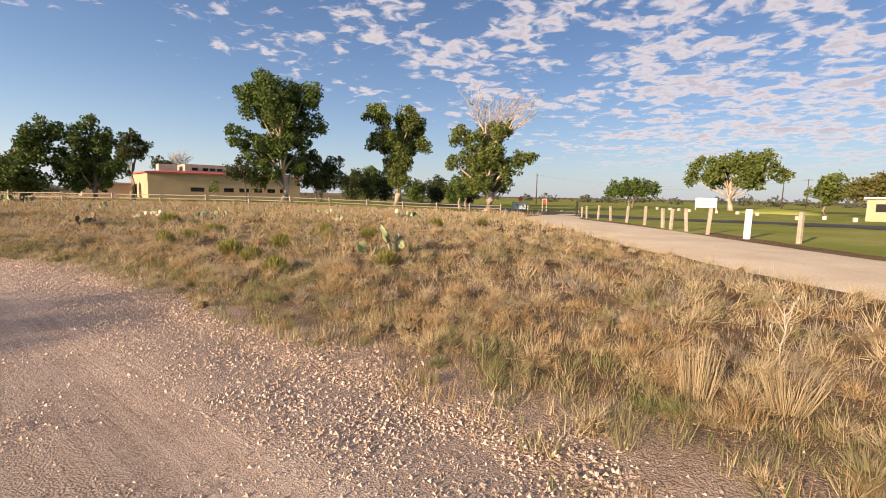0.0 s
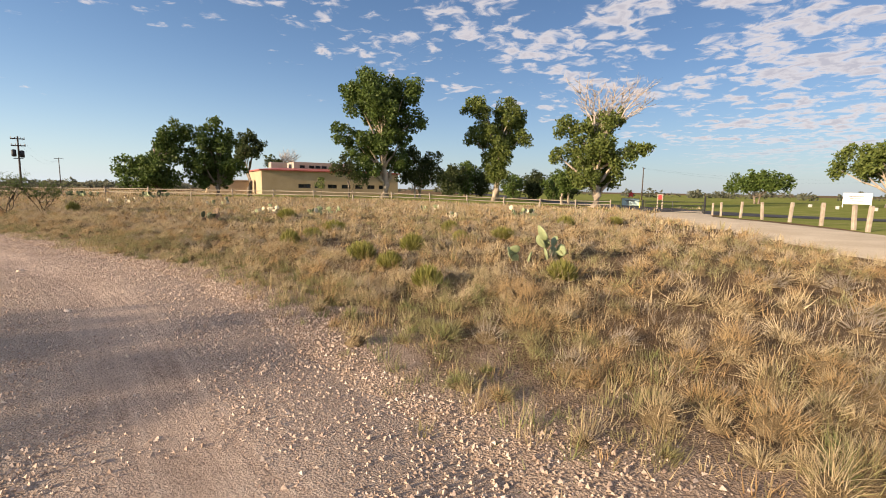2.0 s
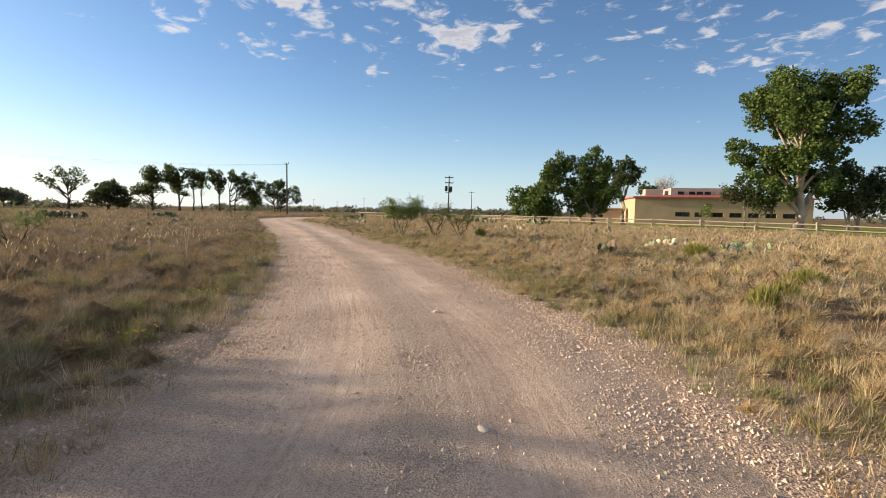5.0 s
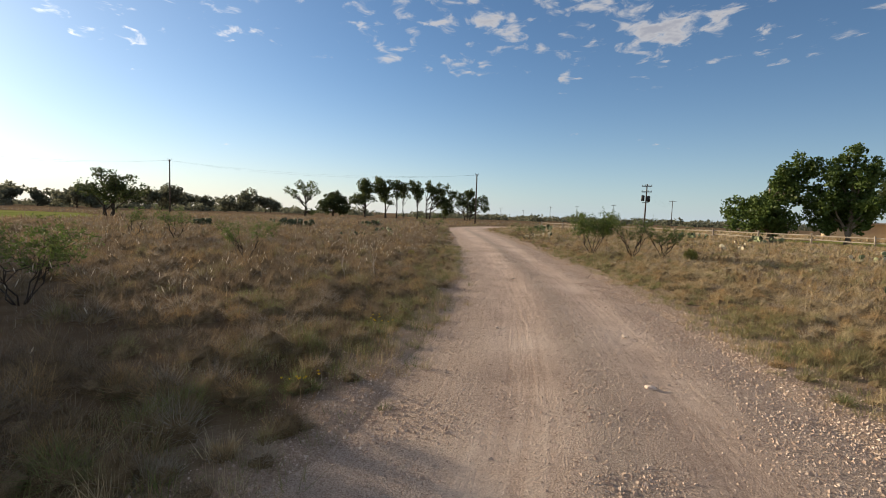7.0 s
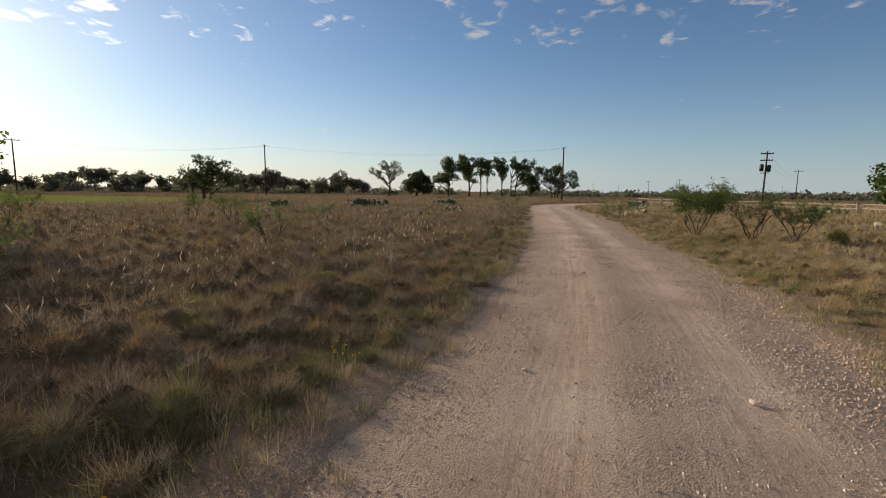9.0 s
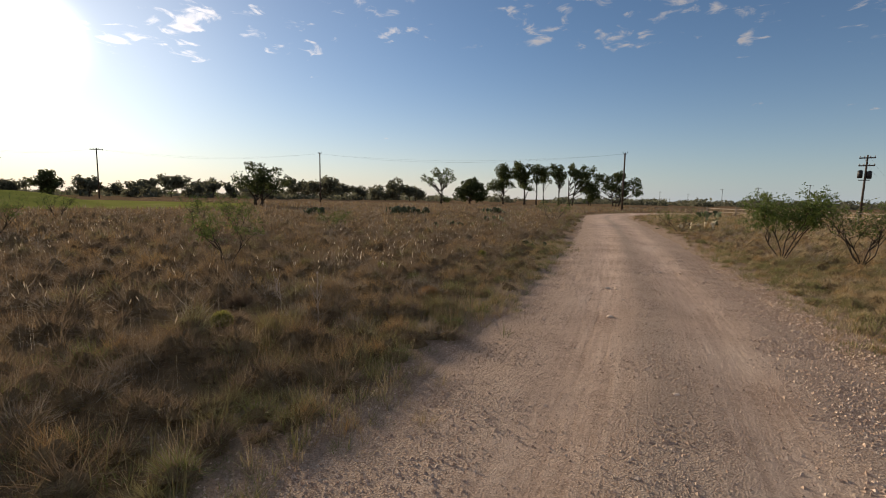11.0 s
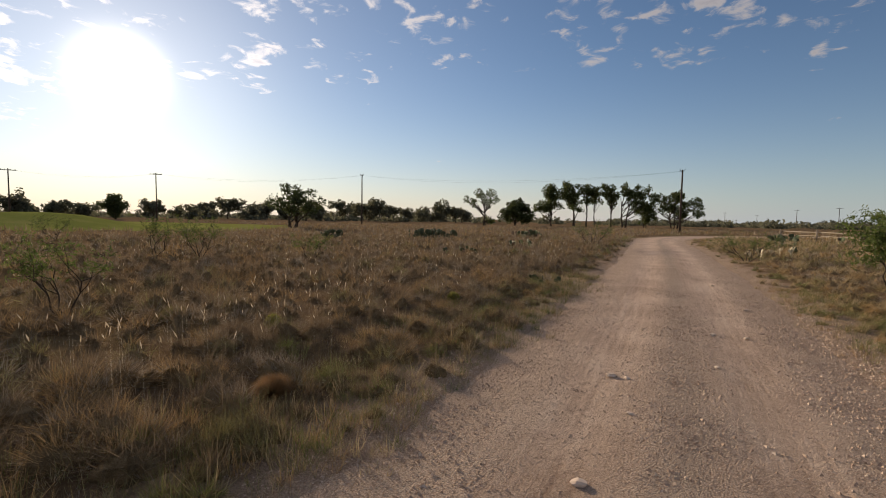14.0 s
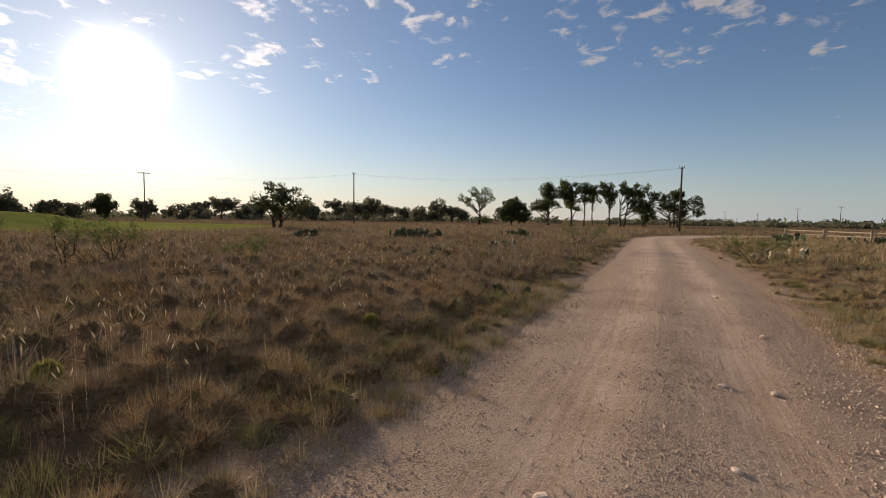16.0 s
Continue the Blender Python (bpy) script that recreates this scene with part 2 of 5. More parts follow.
def build_ground_material():
    m, N = material("dry_soil")
    p = place(N)
    a, b, c = N.noise(p, 0.22, 4.0), N.noise(p, 2.2, 5.0, 0.6), N.noise(p, 26.0, 5.0, 0.7)
    f = N.math("ADD", N.math("MULTIPLY", a, 0.55), N.math("MULTIPLY", b, 0.5), clamp=True)
    col = N.ramp(f, [(0.30, (0.12, 0.085, 0.05)), (0.50, (0.22, 0.155, 0.095)), (0.72, (0.36, 0.265, 0.175))])
    green = N.step(N.noise(p, 0.11, 3.0), 0.52, 0.66)
    col = N.mix(N.math("MULTIPLY", green, 0.45), col, (0.17, 0.16, 0.06, 1))
    col = N.mix(N.math("MULTIPLY", N.step(c, 0.35, 0.62), 0.55), N.mix(0.5, col, (0.15, 0.10, 0.06, 1)), col)
    off = N.add("ShaderNodeAttribute")
    off.attribute_name = "road_side"
    ragged = N.math("ADD", off.outputs["Fac"], N.math("MULTIPLY", N.math("SUBTRACT", N.noise(p, 1.3, 4.0, 0.6), 0.5), 2.2))
    spill = N.math("SUBTRACT", 1.0, N.step(ragged, 2.3, 3.3))
    v = N.add("ShaderNodeTexVoronoi", {"Vector": p, "Scale": 62.0})
    grit = N.mix(N.math("MULTIPLY", v.outputs["Distance"], 1.3), (0.76, 0.61, 0.48, 1), (0.36, 0.26, 0.195, 1))
    dust = N.mix(N.step(c, 0.38, 0.6), (0.38, 0.27, 0.195, 1), (0.60, 0.455, 0.34, 1))
    col = N.mix(N.math("MULTIPLY", spill, 0.9), col, N.mix(0.6, dust, grit))
    finish(N, col, 0.95, N.math("ADD", N.math("MULTIPLY", b, 1.6), N.math("SUBTRACT", N.math("MULTIPLY", c, 1.4), N.math("MULTIPLY", v.outputs["Distance"], 0.6))), 0.85, 0.05, spec=0.0)
    return m


def build_road_material():
    m, N = material("pink_gravel")
    p = place(N)
    across = N.add("ShaderNodeAttribute")
    across.attribute_name = "across"
    s = across.outputs["Fac"]
    # packed wheel lanes lie either side of the middle
    wob = N.math("MULTIPLY", N.math("SUBTRACT", N.noise(p, 0.5, 3.0), 0.5), 0.35)
    u = N.math("ADD", s, wob)
    lane1 = N.math("SUBTRACT", 1.0, N.step(N.math("ABSOLUTE", N.math("SUBTRACT", u, 0.78)), 0.12, 0.48))
    lane2 = N.math("SUBTRACT", 1.0, N.step(N.math("ABSOLUTE", N.math("ADD", u, 0.66)), 0.12, 0.55))
    lane = N.math("MAXIMUM", lane1, lane2)
    along = N.add("ShaderNodeAttribute")
    along.attribute_name = "along"
    rows = N.add("ShaderNodeCombineXYZ", {0: N.math("MULTIPLY", along.outputs["Fac"], 0.35), 1: N.math("MULTIPLY", s, 9.0), 2: 0.0}).outputs[0]
    streak = N.noise(rows, 1.6, 4.0, 0.6)
    a, b, c = N.noise(p, 0.7, 4.0), N.noise(p, 16.0, 5.0, 0.65), N.noise(p, 85.0, 4.0, 0.75)
    f = N.math("ADD", N.math("MULTIPLY", a, 0.3), N.math("ADD", N.math("MULTIPLY", b, 0.2), N.math("ADD", N.math("MULTIPLY", c, 0.28), N.math("MULTIPLY", streak, 0.24))))
    col = N.ramp(f, [(0.41, (0.37, 0.255, 0.19)), (0.50, (0.66, 0.495, 0.385)), (0.59, (0.86, 0.70, 0.57))])
    v = N.add("ShaderNodeTexVoronoi", {"Vector": p, "Scale": 75.0})
    grit = N.mix(N.math("MULTIPLY", v.outputs["Distance"], 1.2), (0.95, 0.79, 0.65, 1), (0.40, 0.285, 0.215, 1))
    loose = N.math("SUBTRACT", 0.85, N.math("MULTIPLY", lane, 0.5))
    col = N.mix(N.math("MULTIPLY", loose, 0.8), col, grit)
    mid = N.math("SUBTRACT", 1.0, N.step(N.math("ABSOLUTE", N.math("SUBTRACT", u, 0.07)), 0.05, 0.30))
    col = N.mix(N.math("MULTIPLY", mid, 0.30), col, (0.36, 0.31, 0.26, 1))
    brim = N.step(N.math("ADD", N.math("ABSOLUTE", s), N.math("MULTIPLY", N.math("SUBTRACT", N.noise(p, 1.3, 4.0, 0.6), 0.5), 1.2)), 1.1, 1.75)
    dust = N.mix(N.step(c, 0.38, 0.6), (0.38, 0.27, 0.195, 1), (0.60, 0.455, 0.34, 1))
    col = N.mix(N.math("MULTIPLY", brim, 0.85), col, N.mix(0.6, dust, grit))
    pebble = N.math("SUBTRACT", 1.0, v.outputs["Distance"])
    h = N.math("ADD", N.math("MULTIPLY", pebble, N.math("MULTIPLY", loose, 0.8)), N.math("ADD", N.math("ADD", N.math("MULTIPLY", b, 0.8), N.math("MULTIPLY", streak, 0.9)), N.math("MULTIPLY", c, 0.9)))
    finish(N, col, 0.95, h, 0.95, 0.035, spec=0.02)
    return m


def build_stone_material():
    m, N = material("limestone_pebble")
    g = N.add("ShaderNodeNewGeometry")
    n = N.noise(g.outputs["Position"], 60.0, 4.0)
    f = N.math("ADD", N.math("MULTIPLY", g.outputs["Random Per Island"], 0.8), N.math("MULTIPLY", n, 0.3), clamp=True)
    col = N.ramp(f, [(0.1, (0.36, 0.26, 0.20)), (0.45, (0.49, 0.37, 0.285)), (0.75, (0.60, 0.475, 0.38)), (1.0, (0.70, 0.58, 0.48))])
    finish(N, col, 0.9, n, 0.3, 0.005, spec=0.15)
    return m


def build_turf_material():
    m, N = material("mown_turf")
    p = place(N)
    a, b = N.noise(p, 0.25, 4.0), N.noise(p, 14.0, 5.0, 0.7)
    f = N.math("ADD", N.math("MULTIPLY", a, 0.6), N.math("MULTIPLY", b, 0.5), clamp=True)
    col = N.ramp(f, [(0.3, (0.15, 0.18, 0.045)), (0.55, (0.24, 0.26, 0.07)), (0.75, (0.38, 0.33, 0.14))])
    finish(N, col, 0.95, b, 0.6, 0.04, spec=0.0)
    return m


SOIL, GRAVEL, STONE, TURF_GROUND = build_ground_material(), build_road_material(), build_stone_material(), build_turf_material()

# ---- the lie of the land ----
ROAD = np.array([(12, -16), (4, -4.5), (1, -0.9), (-1.8, 2.1), (-5.2, 4.7), (-8.4, 7.0), (-12.2, 8.6), (-17.1, 10.2), (-22.9, 11.7),
                 (-30.4, 13.5), (-42, 16), (-56, 18.8), (-65, 21.5), (-72, 27), (-78, 36), (-84, 50)], float)
TRACK = np.array([(20, -4), (8.4, 7.0), (6.7, 12), (6.2, 17), (5.9, 22), (5.5, 27), (5.6, 33), (7.2, 42), (12, 55)], float)
TARMAC = np.array([(75, -45), (40, 5), (31, 18), (23.5, 29), (17.8, 40.6), (13.5, 51), (4, 74), (-40, 190)], float)


def spline(pts, n=14):
    """A smooth line through the points (Catmull-Rom)."""
    p = np.vstack([2 * pts[0] - pts[1], pts, 2 * pts[-1] - pts[-2]])
    u = np.linspace(0, 1, n, endpoint=False)[:, None]
    out = []
    for a, b, c, d in zip(p, p[1:], p[2:], p[3:]):
        out.append(0.5 * (2 * b + (c - a) * u + (2 * a - 5 * b + 4 * c - d) * u ** 2 + (3 * b - a - 3 * c + d) * u ** 3))
    return np.vstack(out + [pts[-1:]])


ROAD_LINE, TRACK_LINE, TARMAC_LINE = spline(ROAD), spline(TRACK), spline(TARMAC)


def across(line, x, y):
    """Signed distance from a line: positive on the right of the way along it."""
    x, y = np.atleast_1d(np.asarray(x, float)), np.atleast_1d(np.asarray(y, float))
    best, sign = np.full(x.shape, 1e9), np.ones(x.shape)
    for a, b in zip(line[:-1], line[1:]):
        d = b - a
        ll = d @ d
        t = np.clip(((x - a[0]) * d[0] + (y - a[1]) * d[1]) / ll, 0, 1)
        dx, dy = x - a[0] - t * d[0], y - a[1] - t * d[1]
        r = np.hypot(dx, dy)
        near = r < best
        best = np.where(near, r, best)
        sign = np.where(near, np.where(d[0] * dy - d[1] * dx > 0, -1.0, 1.0), sign)
    return best * sign


def smooth(v, lo, hi):
    t = np.clip((np.asarray(v, float) - lo) / (hi - lo), 0, 1)
    return t * t * (3 - 2 * t)


def waves(x, y, k, seed):
    r = np.random.RandomState(seed)
    z = 0
    for i in range(6):
        a, f = r.uniform(0, 6.28), k * r.uniform(0.6, 1.7)
        z = z + np.sin((np.cos(a) * x + np.sin(a) * y) * f + r.uniform(0, 6.28))
    return z / 6


def mound(x, y):
    """The raised golf green."""
    dx, dy = (x + 51) * 0.81 - (y + 40) * 0.59, (x + 51) * 0.59 + (y + 40) * 0.81
    return 1.6 * np.exp(-((dx / 7.5) ** 2) ** 1.3 - (dy / 9) ** 2)


def land(x, y, s=None):
    """The height of the ground, before roads are cut in; a low bank rises from the road."""
    x, y = np.asarray(x, float), np.asarray(y, float)
    if s is None:
        s = across(ROAD_LINE, x.ravel(), y.ravel()).reshape(x.shape)
    dip = -0.62 * smooth(x, -26, 4) * smooth(y, 22, 56)
    bank = 0.10 * smooth(np.abs(s), 2.6, 4.6)
    return dip + mound(x, y) + bank + 0.05 * waves(x, y, 0.35, 3) * smooth(np.hypot(x + 9, y - 7), 0, 25) + 0.012


def ground_z(x, y, s=None):
    x, y = np.atleast_1d(np.asarray(x, float)), np.atleast_1d(np.asarray(y, float))
    if s is None:
        s = across(ROAD_LINE, x, y)
    z = land(x, y, s)
    s = np.abs(s)
    fine = 0.022 * waves(x, y, 3.1, 5) + 0.012 * waves(x, y, 9.0, 6)
    z = z + fine * smooth(s, 1.2, 2.2) - 0.11 * (1 - smooth(s, 1.25, 2.2))
    s = np.abs(across(TARMAC_LINE, x, y))
    z = z - 0.10 * (1 - smooth(s, 3.9, 4.5))
    s = np.abs(across(TRACK_LINE, x, y))
    return z - 0.10 * (1 - smooth(s, 1.6, 2.9))


def mesh_object(name, verts, faces, mats, parent=None, index=None, shade=False):
    """One mesh object out of arrays; faces all with the same number of corners."""
    verts, faces = np.asarray(verts, np.float32), np.asarray(faces, np.int32)
    me = bpy.data.meshes.new(name)
    k = faces.shape[1]
    me.vertices.add(len(verts)), me.loops.add(faces.size), me.polygons.add(len(faces))
    me.vertices.foreach_set("co", verts.ravel())
    me.loops.foreach_set("vertex_index", faces.ravel())
    me.polygons.foreach_set("loop_start", np.arange(0, faces.size, k, dtype=np.int32))
    for m in mats:
        me.materials.append(m)
    if index is not None:
        me.polygons.foreach_set("material_index", np.asarray(index, np.int32))
    me.polygons.foreach_set("use_smooth", np.full(len(faces), shade))
    me.update(calc_edges=True)
    ob = new(name, me)
    if parent:
        ob.parent = parent
    return ob


def part(name, bm, mat, parent=None, label="", shade=False):
    """Links a bmesh as one mesh object under a thing or a part."""
    me = bpy.data.meshes.new(name)
    bm.to_mesh(me)
    bm.free()
    me.materials.append(mat)
    if shade:
        for f in me.polygons:
            f.use_smooth = True
    ob = new(name, me)
    if parent:
        ob.parent = parent
    return tagged(ob, label)


def thing(name, x, y, z=None, turn=0.0, label="", category="", group="", kind=""):
    e = new(name)
    e.empty_display_size = 0.1
    e.matrix_basis = pose(x, y, float(ground_z(x, y)[0]) if z is None else z, 0, 0, turn)
    return tagged(e, label, category, group, kind)


def add_box(bm, x0, x1, y0, y1, z0, z1, bevel=0.0):
    r = bmesh.ops.create_cube(bm, size=1, matrix=Matrix.LocRotScale(((x0 + x1) / 2, (y0 + y1) / 2, (z0 + z1) / 2), None, (x1 - x0, y1 - y0, z1 - z0)))
    if bevel:
        es = list({e for v in r["verts"] for e in v.link_edges})
        bmesh.ops.bevel(bm, geom=es, offset=bevel, segments=1, affect="EDGES")


def box_part(name, parent, mat, x0, x1, y0, y1, z0, z1, bevel=0.0, label=""):
    bm = bmesh.new()
    add_box(bm, x0, x1, y0, y1, z0, z1, bevel)
    return part(name, bm, mat, parent, label)


def tube(bm, pts, radii, sides=7):
    """A tapered tube through points."""
    rings = []
    for i, (p, r) in enumerate(zip(pts, radii)):
        d = Vector(pts[min(i + 1, len(pts) - 1)]) - Vector(pts[max(i - 1, 0)])
        q = d.to_track_quat("Z", "Y")
        rings.append([bm.verts.new(Vector(p) + q @ Vector((r * math.cos(a), r * math.sin(a), 0))) for a in
                      (6.2832 * k / sides for k in range(sides))])
    for a, b in zip(rings, rings[1:]):
        for k in range(sides):
            bm.faces.new((a[k], a[(k + 1) % sides], b[(k + 1) % sides], b[k]))
    bm.faces.new(rings[-1])
    bm.faces.new(rings[0][::-1])


def strip(name, line, half, lift, mat, cols, drop, rut=0.0):
    """A road surface laid along a line: slightly crowned, its edges running out under the soil."""
    d = np.gradient(line, axis=0)
    d /= np.linalg.norm(d, axis=1)[:, None]
    nrm = np.stack([d[:, 1], -d[:, 0]], 1)
    u = np.linspace(-half, half, cols)
    pts = line[:, None, :] + nrm[:, None, :] * u[None, :, None]
    x, y = pts[..., 0], pts[..., 1]
    uu = np.broadcast_to(u, x.shape)
    z = land(x, y) + lift - drop * (np.abs(uu) / half) ** 2.5
    if rut:
        z = z - rut * (np.exp(-((uu - 0.78) / 0.3) ** 2) + np.exp(-((uu + 0.66) / 0.34) ** 2)) + 0.008 * waves(x, y, 4.0, 8) + 0.006 * waves(x, y, 11.0, 9)
    n, m = x.shape
    i = np.arange(n * m).reshape(n, m)
    f = np.stack([i[:-1, :-1], i[:-1, 1:], i[1:, 1:], i[1:, :-1]], -1).reshape(-1, 4)
    ob = mesh_object(name, np.stack([x, y, z], -1).reshape(-1, 3), f, [mat], shade=True)
    run = np.concatenate([[0], np.cumsum(np.linalg.norm(np.diff(line, axis=0), axis=1))])
    for key, val in (("across", uu), ("along", np.broadcast_to(run[:, None], x.shape))):
        at = ob.data.attributes.new(key, "FLOAT", "POINT")
        at.data.foreach_set("value", np.ascontiguousarray(val).ravel().astype(np.float32))
    return ob


def dense(line, step):
    seg = np.linalg.norm(np.diff(line, axis=0), axis=1)
    s = np.concatenate([[0], np.cumsum(seg)])
    q = np.arange(0, s[-1], step)
    return np.stack([np.interp(q, s, line[:, 0]), np.interp(q, s, line[:, 1])], 1)


def build_ground():
    n = 280
    u = np.linspace(-1, 1, n)
    g = 1600 * np.sinh(8.0 * u) / np.sinh(8.0)
    x, y = np.meshgrid(g - 11, g + 8)
    z = ground_z(x.ravel(), y.ravel()).reshape(x.shape)
    i = np.arange(n * n).reshape(n, n)
    f = np.stack([i[:-1, :-1], i[:-1, 1:], i[1:, 1:], i[1:, :-1]], -1).reshape(-1, 4)
    cx, cy = x[:-1, :-1].ravel(), y[:-1, :-1].ravel()
    lawn = (np.hypot((cx + 62) / 30, (cy + 58) / 36) < 1) | ((across(TRACK_LINE, cx, cy) > 2.3) & (across(TARMAC_LINE, cx, cy) < -3.0) & (cy > 0) & (cy < 60) & (cx < 40)) \
        | ((across(TARMAC_LINE, cx, cy) > 3.2) & (across(TARMAC_LINE, cx, cy) < 260) & (cy > 5)) | ((cy > 60 + 0.35 * cx) & (cx < 2) & (cx > -48) & (cy < 110))
    ob = mesh_object("ground", np.stack([x, y, z], -1).reshape(-1, 3), f, [SOIL, TURF_GROUND], index=lawn.astype(int), shade=True)
    side = across(ROAD_LINE, x.ravel(), y.ravel())
    at = ob.data.attributes.new("road_side", "FLOAT", "POINT")
    at.data.foreach_set("value", np.where(side > 0, side, -side + 0.3).astype(np.float32))
    tagged(ob, "dry brown soil and thatch of an open field", "ground", kind="structure")


build_ground()
road = tagged(strip("road_gravel", dense(ROAD_LINE, 0.14), 2.6, 0.02, GRAVEL, 45, 0.10, 0.018), "pinkish crushed-gravel road with packed wheel lanes", "road", kind="structure")
tagged(strip("track_sand", dense(TRACK_LINE, 0.4), 2.9, 0.03, SAND, 19, 0.12), "pale sandy vehicle track beside the fence", "track", kind="structure")
tagged(strip("road_tarmac", dense(TARMAC_LINE, 1.0), 4.3, 0.02, ASPHALT, 11, 0.03), "dark grey asphalt road beyond the posts", "road", kind="structure")


# ---- trees ----
def wander(a, b, n, bend, rnd):
    a, b = Vector(a), Vector(b)
    out = [a]
    for i in range(1, n):
        out.append(a.lerp(b, i / n) + Vector((rnd.uniform(-1, 1), rnd.uniform(-1, 1), rnd.uniform(-0.6, 0.6))) * bend)
    return out + [b]


def leaf_cloud(lobes, per, size, rnd, gap=0.0, flat=1.0):
    """Leaf quads on uneven lobes: (x, y, z, radius). Returns vertices and faces."""
    vs = []
    for x, y, z, r in lobes:
        n = int(per * r * r)
        d = rnd.normal(size=(n, 3))
        d /= np.linalg.norm(d, axis=1)[:, None]
        ph = rnd.uniform(0, 6.28, 6)
        bump = 1 + 0.16 * np.sin(4.1 * d[:, 0] + ph[0]) * np.sin(3.7 * d[:, 1] + ph[1]) + 0.16 * np.sin(6.5 * d[:, 2] + ph[2] + 2 * d[:, 0]) \
            + 0.10 * np.sin(11 * d[:, 1] + ph[3]) * np.sin(9 * d[:, 2] + ph[4])
        rad = r * 0.97 * bump * (1 - 0.6 * rnd.uniform(0, 1, n) ** 2.2)
        keep = np.sin(5.2 * d[:, 0] + ph[5]) * np.sin(4.6 * d[:, 2] + ph[0]) * np.sin(5 * d[:, 1] + ph[2]) > -1 + gap * 1.6
        c = (np.array([x, y, z]) + d * rad[:, None] * np.array([1, 1, flat]))[keep]
        m = len(c)
        a = rnd.normal(size=(m, 3)) + d[keep] * 0.2
        a /= np.linalg.norm(a, axis=1)[:, None]
        b = np.cross(a, rnd.normal(size=(m, 3)))
        b /= np.linalg.norm(b, axis=1)[:, None]
        s = size * rnd.uniform(0.6, 1.35, m)[:, None]
        vs.append(np.stack([c - a * s, c + b * s * 0.62, c + a * s, c - b * s * 0.62], 1).reshape(-1, 3))
    v = np.vstack(vs)
    return v, np.arange(len(v)).reshape(-1, 4)


def tree(name, x, y, lobes, label, category="tree", leaf=LEAF, bark=BARK, trunk=0.3, per=130, size=0.2, turn=0.0, seed=1, group="",
         gap=0.1, forks=1, depth=0.8, dead=None, ragged=False):
    """Tapered trunk, limbs into every lobe and a crown of single leaves. lobes: (sideways, height, radius)."""
    rnd, py = np.random.RandomState(seed), random.Random(seed)
    e = thing(name, x, y, turn=turn, label=label, category=category, group=group)
    if ragged:
        lobes = lobes + [(sx + py.uniform(-1.1, 1.1) * r, z + py.uniform(-1.0, .35) * r, r * py.uniform(.5, .8)) for sx, z, r in lobes for _ in range(3)]
    full = [(sx, py.uniform(-1, 1) * depth * r, z, r) for sx, z, r in lobes]
    # a few lobes behind and before give the crown its depth
    full += [(sx * 0.55, (1 if k % 2 else -1) * depth * r * 1.1, z * 0.93, r * 0.8) for k, (sx, z, r) in enumerate(lobes) if r > 1.2]
    top = max(z for _, _, z, _ in full)
    clumps = []
    for cx, cy, cz, r in full:
        clumps.append((cx, cy, cz, r * .74))
        for _ in range(9):
            d = Vector((py.gauss(0, 1), py.gauss(0, 1), py.gauss(0, 1))).normalized() * r * py.uniform(.55, .88)
            clumps.append((cx + d.x, cy + d.y, cz + d.z * .9, r * py.uniform(.24, .46)))
    bm = bmesh.new()
    for k in range(forks):
        off = (k - (forks - 1) / 2) * trunk * 2.4
        tip = (off * 2.5 + py.uniform(-.3, .3), py.uniform(-.4, .4), top * 0.82)
        stem = wander((off, 0, -0.15), tip, 6, trunk * 0.5, py)
        n = len(stem)
        tube(bm, stem, [trunk * (1.35 if i == 0 else 1.0 - 0.85 * i / (n - 1)) / (forks ** 0.4) for i in range(n)], 9)
        for j, (lx, ly, lz, r) in enumerate(full):
            if j % forks != k:
                continue
            i = max(1, min(n - 2, int((lz - 0.9 * r) / top * (n - 1) * 0.9)))
            limb = wander(stem[i], (lx, ly, lz + 0.2 * r), 4, 0.12 * r, py)
            r0 = trunk * 0.42 * (1 - 0.5 * i / n)
            tube(bm, limb, [r0, r0 * 0.8, r0 * 0.6, r0 * 0.4, r0 * 0.15], 5)
    part("trunk", bm, bark, e, shade=True)
    v, f = leaf_cloud(clumps, per * (.42 if ragged else .78), size, rnd, gap)
    v[:, 2] = np.maximum(v[:, 2], 0.15)
    mesh_object("crown", v, f, [leaf], e)
    if dead:
        bm = bmesh.new()
        for j in range(dead[0]):
            a = dead[1] + (dead[2] - dead[1]) * j / (dead[0] - 1)
            tip = Vector((a, py.uniform(-1.2, 1.2), dead[4] * py.uniform(0.88, 1.0) - 0.10 * abs(a) ** 1.2))
            limb = wander((a * 0.15, 0, dead[3]), tip, 6, 0.25, py)
            tube(bm, limb, [0.15, 0.12, 0.10, 0.075, 0.05, 0.035, 0.015], 5)
            for i in (2, 3, 4, 5):
                for _ in range(3):
                    q = limb[i] + Vector((py.uniform(-1.3, 1.3) + 0.25 * a, py.uniform(-1, 1), py.uniform(0.5, 1.7)))
                    tw = wander(limb[i], q, 3, 0.12, py)
                    tube(bm, tw, [0.05, 0.035, 0.025, 0.012], 4)
                    for _ in range(2):
                        tube(bm, wander(tw[2], tw[3] + Vector((py.uniform(-.6, .6), py.uniform(-.6, .6), py.uniform(.1, .7))), 2, 0.08, py), [0.022, 0.016, 0.008], 3)
        part("dead_branchwork", bm, DEAD, e, "bare bleached dead branches above the crown", True)
    return e


def at(az, d, x=-1.45, y=1.39):
    """The place at a bearing and a distance."""
    return x - d * math.sin(radians(az)), y + d * math.cos(radians(az))


